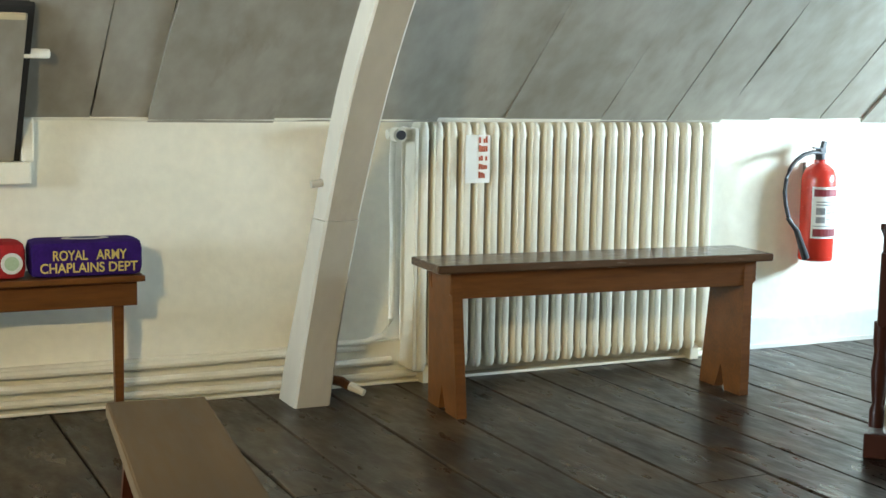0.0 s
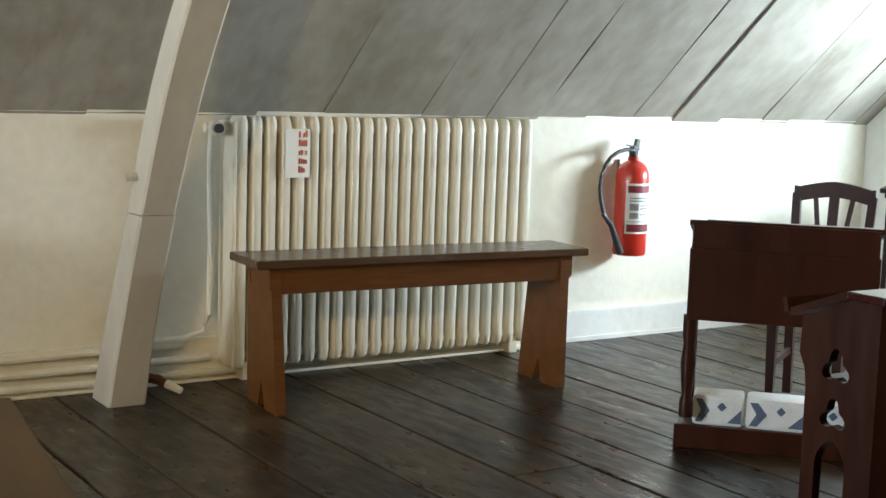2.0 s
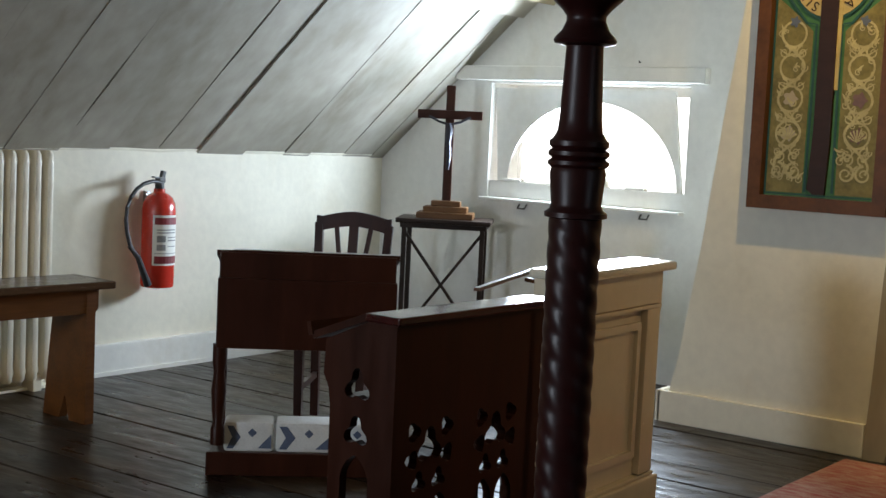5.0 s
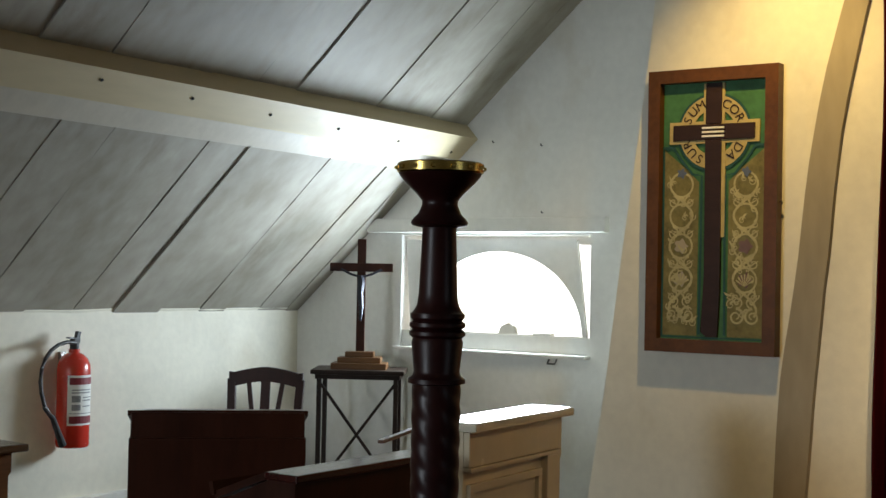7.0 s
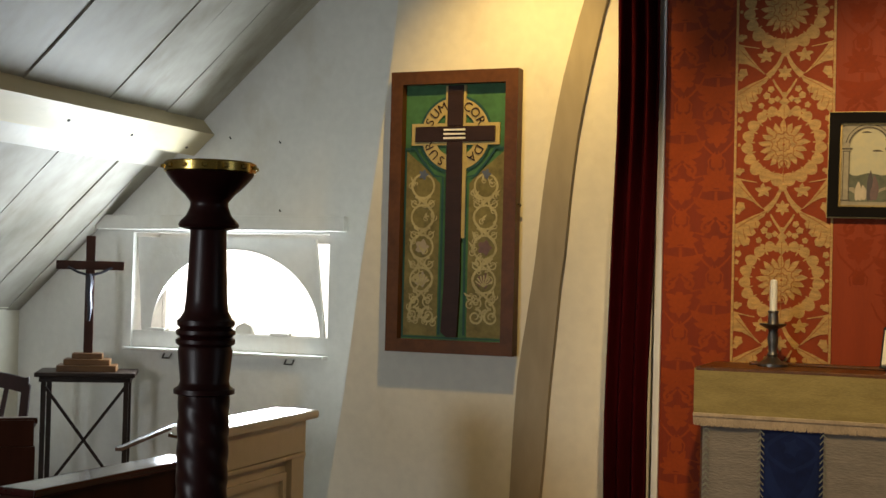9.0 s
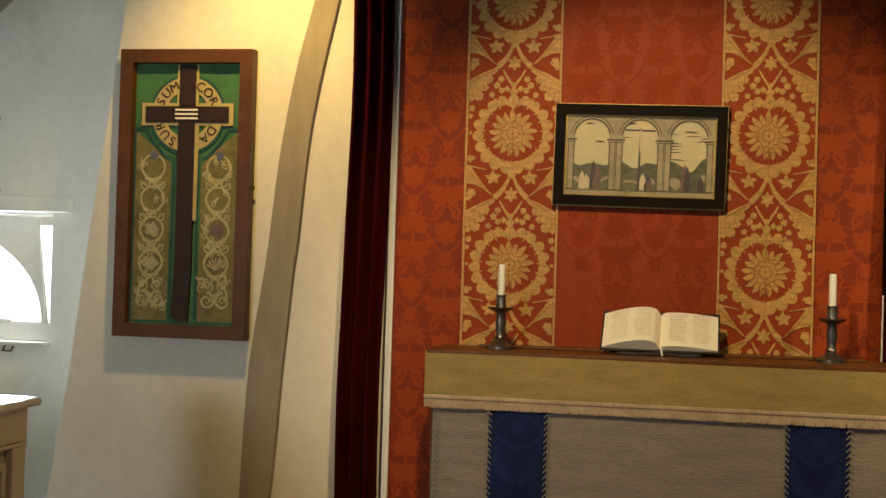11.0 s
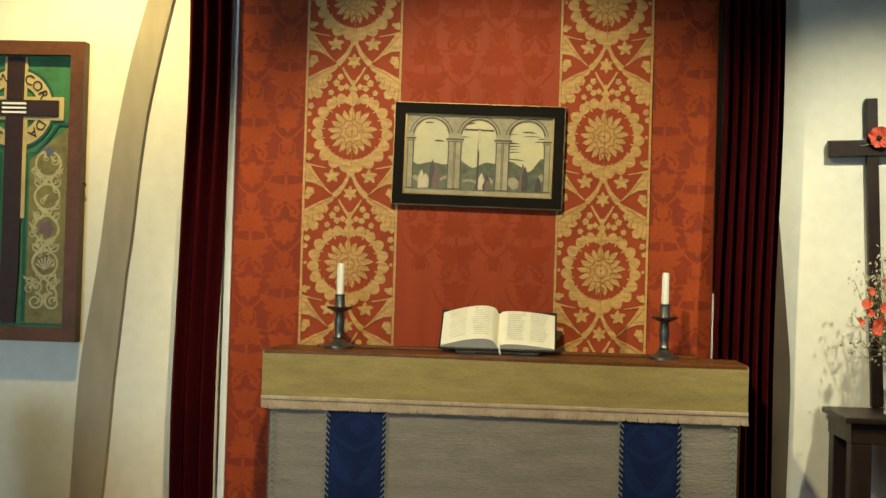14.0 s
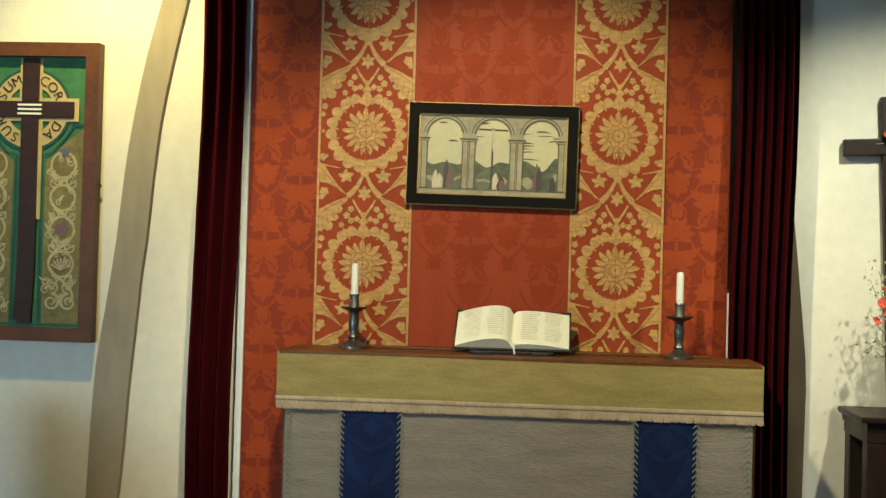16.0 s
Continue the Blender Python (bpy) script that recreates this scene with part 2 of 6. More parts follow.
SILVERSILK = material("beige_silk_damask", (0.27, 0.235, 0.19), 0.6, scale=6, stretch=(1, 1, 4), fine=50, amount=0.28, bump=0.7, depth=0.008, spec=0.25, stain=((0.15, 0.125, 0.095), 7, (1, 1.2, 7), 0.60, 0.7))
BRAID = material("grey_green_braid", (0.30, 0.31, 0.24), 0.7, fine=120, amount=0.4, bump=0.5)
BLUE = material("deep_blue_damask", (0.008, 0.018, 0.075), 0.7, scale=9, fine=60, amount=0.5, bump=0.3, spec=0.15)
BLUEFIG = material("blue_damask_figure", (0.010, 0.023, 0.088), 0.65, scale=9, fine=60, amount=0.4, bump=0.2, spec=0.15)
WAX = material("candle_wax", (0.82, 0.79, 0.68), 0.4, amount=0.05, bump=0.05)
PAGE = material("cream_book_page", (0.88, 0.84, 0.68), 0.7, scale=3, fine=40, amount=0.06, bump=0.1)
# ink paled almost to the page: glare over the print put into its colour
INK = material("glare_paled_text_ink", (0.77, 0.71, 0.56), 0.8)
BLACKFRAME = material("black_frame", (0.010, 0.008, 0.006), 0.7, fine=60, amount=0.5, bump=0.2, spec=0.08)
GILT = material("worn_gilt", (0.36, 0.25, 0.09), 0.45, 0.6, fine=60, amount=0.4, bump=0.3)
SKYPAINT = material("painted_evening_sky", (0.60, 0.51, 0.28), 0.5, other=(0.45, 0.43, 0.29), scale=7, stretch=(1, 1, 5), fine=40, spec=0.2)
STONEPAINT = material("painted_stone", (0.40, 0.34, 0.22), 0.5, scale=14, fine=60, amount=0.4, spec=0.2)
STONEDARK = material("painted_stone_shade", (0.11, 0.088, 0.055), 0.5, scale=12, amount=0.2, spec=0.2)
HILLPAINT = material("painted_green_hills", (0.060, 0.072, 0.045), 0.5, other=(0.16, 0.16, 0.095), scale=16, stretch=(1, 1, 2), fine=60, spec=0.2)
DARKPAINT = material("dark_painted_shape", (0.050, 0.032, 0.024), 0.5, scale=20, amount=0.4)
ROSEPAINT = material("dull_rose_painted_shape", (0.17, 0.085, 0.065), 0.5, scale=20, amount=0.4)
PALEPAINT = material("pale_painted_shape", (0.58, 0.47, 0.30), 0.5, scale=20, amount=0.3)
GREENGLASS = material("green_panel_paint", (0.060, 0.185, 0.075), 0.5, scale=6, fine=40, amount=0.4, bump=0.2, spec=0.2)
TEAL = material("teal_line_paint", (0.022, 0.085, 0.075), 0.5, fine=60, amount=0.3, spec=0.2)
OLIVEPANEL = material("olive_gold_panel_paint", (0.23, 0.195, 0.075), 0.55, scale=14, fine=70, amount=0.5, bump=0.4, spec=0.2)
RELIEF = material("pale_gold_relief", (0.52, 0.45, 0.23), 0.5, scale=12, fine=70, amount=0.4, bump=0.3, spec=0.2)
IVORY = material("ivory_letter_band", (0.50, 0.39, 0.17), 0.5, scale=10, fine=60, amount=0.25, spec=0.2)
CROSSBROWN = material("dark_brown_cross_paint", (0.036, 0.016, 0.012), 0.5, stretch=(1, 3, 0.5), fine=40, amount=0.4, spec=0.2)
CORPUS = material("dark_bronze", (0.035, 0.035, 0.045), 0.4, 0.3, amount=0.3, spec=0.3)
LEAF = material("dried_grass_stems", (0.30, 0.27, 0.12), 0.7, amount=0.4)
STRAW = material("pale_dried_flower", (0.66, 0.60, 0.42), 0.8, amount=0.3)
POPPY = material("red_poppy_petal", (0.68, 0.10, 0.045), 0.6, scale=30, amount=0.35)
RUG = material("red_patterned_rug", (0.36, 0.045, 0.04), 0.95, other=(0.50, 0.34, 0.27), scale=16, stretch=(3, 1, 1), fine=110, bump=0.8, depth=0.006)
CHROME = material("bright_steel", (0.6, 0.6, 0.6), 0.25, 1.0)


def plain_node_material(name):
    m = bpy.data.materials.new(name)
    m.use_nodes = True
    return m, m.node_tree.nodes["Principled BSDF"]


GLASS, b_ = plain_node_material("clear_glass")
b_.inputs["Transmission Weight"].default_value, b_.inputs["Roughness"].default_value, b_.inputs["IOR"].default_value = 1.0, 0.02, 1.45
SKYGLOW, b_ = plain_node_material("overcast_sky_backdrop")
b_.inputs["Base Color"].default_value = (0.8, 0.85, 0.9, 1)
b_.inputs["Emission Color"].default_value, b_.inputs["Emission Strength"].default_value = (0.93, 0.97, 1.0, 1), 9.0


# ---- mesh building ----
class Geo:
    """Collects faces of one mesh."""

    def __init__(self):
        self.v, self.f, self.smooth, self.rise = [], [], False, 0.0

    def add(self, verts, faces, m=None):
        k = len(self.v)
        self.v += [tuple(m @ Vector(p)) if m else tuple(p) for p in verts]
        self.f += [tuple(i + k for i in q) for q in faces]
        return self

    def box(self, lo, hi, bevel=0.0, m=None):
        if bevel <= 0:
            x, y, z = zip(lo, hi)
            vs = [(x[i], y[j], z[k]) for i in (0, 1) for j in (0, 1) for k in (0, 1)]
            return self.add(vs, [(0, 1, 3, 2), (4, 6, 7, 5), (0, 4, 5, 1), (2, 3, 7, 6), (0, 2, 6, 4), (1, 5, 7, 3)], m)
        bm = bmesh.new()
        bmesh.ops.create_cube(bm, size=1)
        for p in bm.verts:
            p.co = Vector([(a + b) / 2 + c * (b - a) for a, b, c in zip(lo, hi, p.co)])
        bmesh.ops.bevel(bm, geom=bm.edges[:], offset=bevel, segments=2, affect='EDGES', profile=0.6)
        self.take(bm, m)
        return self

    def take(self, bm, m=None):
        bm.verts.index_update()
        self.add([p.co.copy() for p in bm.verts], [[q.index for q in f.verts] for f in bm.faces], m)
        bm.free()
        return self

    def lathe(self, profile, seg=24, m=None, shape=None):
        """profile: rows of radius and height; shape(angle, z) scales the radius."""
        vs, fs = [], []
        for r, z in profile:
            for i in range(seg):
                a = 2 * math.pi * i / seg
                q = r * (shape(a, z) if shape else 1)
                vs.append((q * math.cos(a), q * math.sin(a), z))
        for j in range(len(profile) - 1):
            for i in range(seg):
                k = (i + 1) % seg
                fs.append((j * seg + i, j * seg + k, (j + 1) * seg + k, (j + 1) * seg + i))
        fs.append(tuple(range(seg))[::-1])
        fs.append(tuple((len(profile) - 1) * seg + i for i in range(seg)))
        return self.add(vs, fs, m)

    def tube(self, pts, r, seg=8, m=None):
        """A round tube along points; r: a radius or one for each point."""
        pts = [Vector(p) for p in pts]
        rs = r if isinstance(r, (list, tuple)) else [r] * len(pts)
        vs, fs = [], []
        up = Vector((0.31, 0.17, 0.93))
        for i, p in enumerate(pts):
            d = (pts[min(i + 1, len(pts) - 1)] - pts[max(i - 1, 0)]).normalized()
            u = d.cross(up)
            u = u.normalized() if u.length > 1e-4 else d.orthogonal().normalized()
            w = d.cross(u)
            for k in range(seg):
                a = 2 * math.pi * k / seg
                vs.append(p + rs[i] * (math.cos(a) * u + math.sin(a) * w))
        for i in range(len(pts) - 1):
            for k in range(seg):
                l = (k + 1) % seg
                fs.append((i * seg + k, i * seg + l, (i + 1) * seg + l, (i + 1) * seg + k))
        fs += [tuple(range(seg))[::-1], tuple((len(pts) - 1) * seg + k for k in range(seg))]
        return self.add(vs, fs, m)

    def bar(self, p, q, w, d, side=(1, 0, 0), m=None, w2=None, d2=None):
        """A rectangular bar from p to q: w across the direction side, d across the other."""
        p, q = Vector(p), Vector(q)
        t = (q - p).normalized()
        s = (Vector(side) - t * t.dot(Vector(side))).normalized()
        o = t.cross(s)
        vs = []
        for c, ww, dd in ((p, w, d), (q, w2 or w, d2 or d)):
            vs += [c + s * a * ww / 2 + o * b * dd / 2 for a, b in ((-1, -1), (1, -1), (1, 1), (-1, 1))]
        return self.add(vs, [(3, 2, 1, 0), (4, 5, 6, 7), (0, 1, 5, 4), (1, 2, 6, 5), (2, 3, 7, 6), (3, 0, 4, 7)], m)

    def plate(self, outline, holes, thick, m=None):
        """A flat plate in x and y with holes, thick along z from 0."""
        bm = bmesh.new()
        for loop in [outline, *holes]:
            vs = [bm.verts.new((x, y, 0)) for x, y in loop]
            for i in range(len(vs)):
                bm.edges.new((vs[i - 1], vs[i]))
        bmesh.ops.triangle_fill(bm, use_beauty=True, edges=bm.edges[:], normal=(0, 0, 1))
        ext = bmesh.ops.extrude_face_region(bm, geom=bm.faces[:])
        for g in ext["geom"]:
            if isinstance(g, bmesh.types.BMVert):
                g.co.z += thick
        bmesh.ops.recalc_face_normals(bm, faces=bm.faces[:])
        return self.take(bm, m)

    def flat(self, loop, m=None):
        """One flat outline in x and y."""
        self.rise += 0.00003
        return self.add([(x, y, self.rise) for x, y in loop], [tuple(range(len(loop)))], m)

    def ribbon(self, pts, w, m=None):
        """A flat band in x and y along points; w: width or one for each point."""
        ws = w if isinstance(w, (list, tuple)) else [w] * len(pts)
        self.rise += 0.00003
        vs, fs = [], []
        for i, (x, y) in enumerate(pts):
            a, b = pts[max(i - 1, 0)], pts[min(i + 1, len(pts) - 1)]
            dx, dy = b[0] - a[0], b[1] - a[1]
            n = math.hypot(dx, dy) or 1
            vs += [(x - dy / n * ws[i] / 2, y + dx / n * ws[i] / 2, self.rise), (x + dy / n * ws[i] / 2, y - dx / n * ws[i] / 2, self.rise)]
        for i in range(len(pts) - 1):
            fs.append((2 * i, 2 * i + 1, 2 * i + 3, 2 * i + 2))
        return self.add(vs, fs, m)

    def mesh(self, name, mat):
        me = bpy.data.meshes.new(name)
        me.from_pydata([tuple(p) for p in self.v], [], self.f)
        me.materials.append(mat)
        me.validate()
        bm = bmesh.new()
        bm.from_mesh(me)
        bmesh.ops.recalc_face_normals(bm, faces=bm.faces[:])
        bm.to_mesh(me)
        bm.free()
        if self.smooth:
            me.shade_smooth()
            me.set_sharp_from_angle(angle=radians(38))
        return me


def disc(x, y, r, n=14, lobes=0, depth=0.0, turn=0.0, sx=1.0, sy=1.0):
    out = []
    for i in range(n):
        a = 2 * math.pi * i / n
        q = r * (1 + depth * math.cos(lobes * (a - turn)))
        out.append((x + q * sx * math.cos(a), y + q * sy * math.sin(a)))
    return out


def arch(x0, x1, y0, y1, point=0.0, n=12):
    """An outline of an opening with a round or pointed head; y1 is its crown."""
    r, c = (x1 - x0) / 2, (x0 + x1) / 2
    out = [(x0, y0), (x1, y0)]
    for i in range(n + 1):
        a = math.pi * i / n
        out.append((c + r * math.cos(a), y1 - r * (1 + point) + r * (math.sin(a) + point * (1 - abs(math.cos(a))))))
    return out


def part(name, geo, mat, parent, label=""):
    ob = new(name, geo.mesh(name, mat))
    ob.parent = parent
    return tagged(ob, label)


def thing(name, label, category, m=None, group=""):
    ob = new(name)
    ob.matrix_world = m or Matrix()
    ob.empty_display_size = 0.1
    return tagged(ob, label, category, group)


def solid(name, geo, mat, label="", category="", kind="", group="", m=None):
    ob = new(name, geo.mesh(name, mat))
    if m:
        ob.matrix_world = m
    return tagged(ob, label, category, group, kind)


def text_geo(text, size, bold=0.0):
    """Letters of the built-in font as flat faces in x and y, centred."""
    cu = bpy.data.curves.new("letters", 'FONT')
    cu.body, cu.size, cu.align_x, cu.align_y = text, size, 'CENTER', 'CENTER'
    cu.fill_mode, cu.offset = 'FRONT', bold
    ob = bpy.data.objects.new("letters", cu)
    me = bpy.data.meshes.new_from_object(ob)
    g = Geo()
    g.add([p.co.copy() for p in me.vertices], [tuple(p.vertices) for p in me.polygons])
    bpy.data.objects.remove(ob)
    bpy.data.meshes.remove(me)
    return g


def wall_frame(x, y, z):
    """For things on the altar wall: local x runs to the viewer's right, local y up, local z out of the wall."""
    m = Matrix(((0, 0, -1, x), (-1, 0, 0, y), (0, 1, 0, z), (0, 0, 0, 1)))
    return m


def loose(g, m):
    """A Geo moved by m."""
    return Geo().add(g.v, g.f, m)


# ---- the large structure ----
KNEE, KTOP, SLOPE = 4.52, 0.955, 0.885     # knee wall, its height, rise of the roof slope
GABLE, BREAST = GABLE_X, 4.72                 # window gable and altar wall
WEST, SOUTH, TOP = -3.0, -4.4, 2.72


def roof_z(y):
    return KTOP + SLOPE * (KNEE - y)


def rough_wall(x0, x1, z0, z1, n, k, amp, seed):
    """A gently uneven wall face: columns n, rows k; returns Geo in x (along), y (depth), z."""
    g = Geo()
    vs, fs = [], []
    for j in range(k + 1):
        for i in range(n + 1):
            x, z = x0 + (x1 - x0) * i / n, z0 + (z1 - z0) * j / k
            d = amp * noise.noise(Vector((x * 1.3 + seed, z * 1.6, seed)))
            vs.append((x, d, z))
    for j in range(k):
        for i in range(n):
            a = j * (n + 1) + i
            fs.append((a, a + 1, a + n + 2, a + n + 1))
    base = len(vs)
    ring = [i for i in range(n + 1)] + [j * (n + 1) + n for j in range(1, k + 1)] + [k * (n + 1) + i for i in range(n - 1, -1, -1)] + [j * (n + 1) for j in range(k - 1, 0, -1)]
    back = []
    for i in ring:
        back.append(len(vs))
        vs.append((vs[i][0], 0.22, vs[i][2]))
    for i in range(len(ring)):
        fs.append((ring[i], ring[i - 1], back[i - 1], back[i]))
    fs.append(tuple(back))
    return g.add(vs, fs)


solid("wall_knee_north", rough_wall(WEST, GABLE + 0.2, -0.02, KTOP + 0.02, 60, 10, 0.016, 3.1), CREAM,
      "low limewashed knee wall under the sloping roof", "wall", "structure", m=Matrix.Translation((0, KNEE, 0)))

# gable wall with its window opening
WY0, WY1, WZ0, WZ1 = 2.76, 3.84, 0.785, 1.35
g = Geo().plate([(2.0, 0), (KNEE + 0.2, 0), (KNEE + 0.2, 3.2), (2.0, 3.2)], [[(WY0, WZ0), (WY1, WZ0), (WY1, WZ1), (WY0, WZ1)]], 0.30,
                Matrix(((0, 0, 1, GABLE), (1, 0, 0, 0), (0, 1, 0, 0), (0, 0, 0, 1))))
solid("wall_gable", g, WHITE, "limewashed gable wall with a low window opening", "wall", "structure")

# altar wall: its northern edge leans with the chimney behind
g = Geo()
edge = [(2.45, -0.02), (2.385, 0.25), (2.315, 0.70), (2.255, 1.20), (2.20, 1.60), (2.14, 2.05), (2.05, 3.0)]
vs, fs = [], []
for y, z in edge:
    vs += [(BREAST, y, z), (GABLE + 0.01, y + 0.02, z), (BREAST, SOUTH, z), (GABLE + 0.01, SOUTH, z)]
for i in range(len(edge) - 1):
    a, b = 4 * i, 4 * i + 4
    fs += [(a, a + 2, b + 2, b), (a + 1, a, b, b + 1), (a + 3, a + 1, b + 1, b + 3), (a + 2, a + 3, b + 3, b + 2)]
fs += [(0, 1, 3, 2), (len(vs) - 4, len(vs) - 2, len(vs) - 1, len(vs) - 3)]
g.add(vs, fs)
solid("wall_altar", g, CREAM, "cream limewashed wall behind the altar with a leaning edge", "wall", "structure")
g = Geo().box((BREAST - 0.018, 1.62, 0), (BREAST, 2.455, 0.125), 0.004).box((BREAST - 0.018, 2.44, 0), (GABLE, 2.462, 0.125), 0.004)
solid("baseboard_altar", g, CREAM, "cream painted skirting board", "baseboard", "structure")

solid("wall_west", Geo().box((WEST - 0.2, SOUTH, 0), (WEST, KNEE + 0.2, TOP)), CREAM, "plain limewashed wall", "wall", "structure")
solid("wall_south", Geo().box((WEST, SOUTH - 0.2, 0), (GABLE, SOUTH, TOP)), CREAM, "plain limewashed wall", "wall", "structure")

# roof slope: painted boards that run up the slope, with open joints
seams = [WEST, -2.6, -2.2, -1.75, -1.3, -0.9, -0.5, -0.1, 0.25, 0.60, 0.84, 1.03, 1.47, 1.71, 2.10, 2.375, 2.80, 3.11, 3.37, 3.62, 3.885, 4.12, 4.40, 4.67, 4.85, 5.10, 5.32, 5.44]
YT = KNEE - (TOP - KTOP) / SLOPE
ny, nz = SLOPE / math.hypot(1, SLOPE), 1 / math.hypot(1, SLOPE)
g = Geo()
rnd = random.Random(5)
for a, b in zip(seams, seams[1:]):
    lift = rnd.uniform(-0.005, 0.005)
    n, vs, fs = 44, [], []
    for j in range(n + 1):
        y = KNEE + 0.03 + (YT - KNEE - 0.06) * j / n
        w0, w1 = [s_ * (0.0006 + 0.010 * max(0, noise.noise(Vector((q * 7.3, y * 2.6, 1.0))) - 0.03)) + 0.003 * noise.noise(Vector((q * 5, y * 2.2, 6.0))) + 0.0016 * noise.noise(Vector((q * 5, y * 15, 2.0))) for q, s_ in ((a, 1), (b, -1))]
        s = lift + 0.007 * noise.noise(Vector((a * 3, y * 1.1, 4.0)))
        for x, d in ((a + w0, 0), (b + w1, 0), (a + w0, 0.02), (b + w1, 0.02)):
            vs.append((x, y + ny * (d + s), roof_z(y) + nz * (d + s)))
    for j in range(n):
        p, q = 4 * j, 4 * j + 4
        fs += [(p, p + 1, q + 1, q), (p + 2, p, q, q + 2), (p + 1, p + 3, q + 3, q + 1)]
    g.add(vs, fs)
solid("ceiling_slope", g, BOARD, "grey-white painted boards of the sloping roof with open joints", "ceiling", "structure")
g = Geo()
g.add([(WEST, KNEE + 0.2, roof_z(KNEE + 0.2) + 0.05), (GABLE + 0.2, KNEE + 0.2, roof_z(KNEE + 0.2) + 0.05), (GABLE + 0.2, YT - 0.1, roof_z(YT - 0.1) + 0.05), (WEST, YT - 0.1, roof_z(YT - 0.1) + 0.05)], [(0, 1, 2, 3)])
solid("ceiling_backing", g, DARKGAP, "dark roof void behind the boards", "ceiling", "structure")
solid("ceiling_flat", Geo().box((WEST, SOUTH, TOP), (GABLE + 0.1, YT + 0.06, TOP + 0.1)), BOARD, "flat boarded ceiling", "ceiling", "structure")
# ragged plaster line where slope and knee wall meet
pts, rs = [], []
for i in range(90):
    x = WEST + (GABLE - WEST) * i / 89
    pts.append((x, KNEE - 0.004, KTOP + 0.008 + 0.008 * noise.noise(Vector((x * 4.5, 0, 9)))))
    rs.append(0.008 + 0.004 * noise.noise(Vector((x * 9, 3, 9))))
g = Geo().tube(pts, rs, 6)
g.smooth = True
solid("plaster_bead", g, CREAM, "ragged plaster line under the roof boards", "trim", "structure")

# floor: wide old boards along y
g = Geo().box((WEST, SOUTH, -0.10), (GABLE + 0.2, KNEE + 0.2, -0.03))
floor = solid("floor", g, DARKGAP, "old dark-stained wide board floor, worn and slightly shiny", "floor", "structure")

# purlin boxed in under the slope
purlin = thing("roof_purlin", "cream painted roof purlin with a row of nail heads", "beam")
g = Geo()
pc = Vector((0, 3.46, roof_z(3.46)))
along, down = Vector((0, 1, -SLOPE)).normalized(), Vector((0, -ny, -nz))


def purlin_run(s0, s1, d0, d1):
    vs, n = [], 24
    for i in range(n + 1):
        x = WEST + (GABLE - 0.002 - WEST) * i / n
        sag = 0.012 * noise.noise(Vector((x * 0.7, 2, 2)))
        for s, d in ((s0, d0), (s1, d0), (s1, d1), (s0, d1)):
            vs.append(pc + Vector((x, 0, 0)) + along * (s + sag + 0.012 * (x - 3.0)) + down * (d - 0.4 * sag))
    fs = [(3, 2, 1, 0), tuple(4 * n + k for k in range(4))]
    for i in range(n):
        for k in range(4):
            fs.append((4 * i + k, 4 * i + (k + 1) % 4, 4 * i + 4 + (k + 1) % 4, 4 * i + 4 + k))
    return Geo().add(vs, fs)


part("beam", purlin_run(-0.03, 0.12, -0.01, 0.10), PURLIN, purlin)
part("lower_fillet", purlin_run(0.122, 0.285, -0.01, 0.030), TAN, purlin, "flat grey-white cover board along the beam")
for i in range(11):
    x = 0.80 + i * 0.45
    p = pc + Vector((x, 0, 0)) + along * (0.02 + 0.036 * (x - 3.0) if x > 2.6 else 0.01) + down * (0.0995 - 0.005 * noise.noise(Vector((x * 0.7, 2, 2))))
    part("nail_head", Geo().tube([p, p + down * 0.004], 0.007, 6), DARKGAP, purlin)

# ---- window in the gable ----
window = tagged(new("window_1"), "low fanlight window in a white boarded surround, glaring with daylight", "window", kind="structure")
g = Geo().box((GABLE - 0.05, 2.665, 1.362), (GABLE, 4.03, 1.432), 0.006)
part("lintel_board", g, WHITE, window)
g = Geo().box((GABLE - 0.055, WY0 - 0.005, 0.775), (GABLE + 0.2, WY1 + 0.01, 0.79), 0.004).box((GABLE + 0.012, WY0, 0.79), (GABLE + 0.05, WY1, 0.872), 0.006)
part("window_sill", g, WHITE, window)
# shaped board with an arched opening that stands in the reveal
mw = wall_frame(GABLE + 0.05, 0, 0)
half = [(-3.28 + 0.464 * math.cos(math.pi * i / 28), 0.872 + 0.400 * math.sin(math.pi * i / 28)) for i in range(29)]
g = Geo().plate([(-3.80, 0.868), (-2.79, 0.868), (-2.85, 1.328), (-3.835, 1.328)], [[(x, max(y, 0.874)) for x, y in half]], 0.02, mw)
part("arched_board", g, WHITE, window, "white board with a half-round opening")
g = Geo().box((GABLE + 0.225, WY0, WZ0), (GABLE + 0.255, WY1, WZ0 + 0.05)).box((GABLE + 0.225, WY0, WZ1 - 0.04), (GABLE + 0.255, WY1, WZ1))
part("window_frame", g, WHITE, window)
g = Geo().lathe([(0.055, 0.0), (0.055, 0.012), (0.046, 0.016), (0.030, 0.018)], 20, Matrix.Translation((GABLE + 0.066, 3.235, 0.868)) @ Matrix.Rotation(-math.pi / 2, 4, 'Y'), shape=lambda a, z: 1 + 0.06 * math.cos(8 * a))
part("hub", g, WHITE, window, "small half-round hub at the foot of the fanlight")
pane = part("pane", Geo().box((GABLE + 0.262, WY0, WZ0), (GABLE + 0.266, WY1, WZ1)), GLASS, window)
pane.visible_shadow = False
g = Geo()
for y in (3.02, 3.70):
    g.box((GABLE + 0.008, y - 0.05, 0.872), (GABLE + 0.05, y + 0.05, 0.886), 0.004)
part("catch", g, WHITE, window)
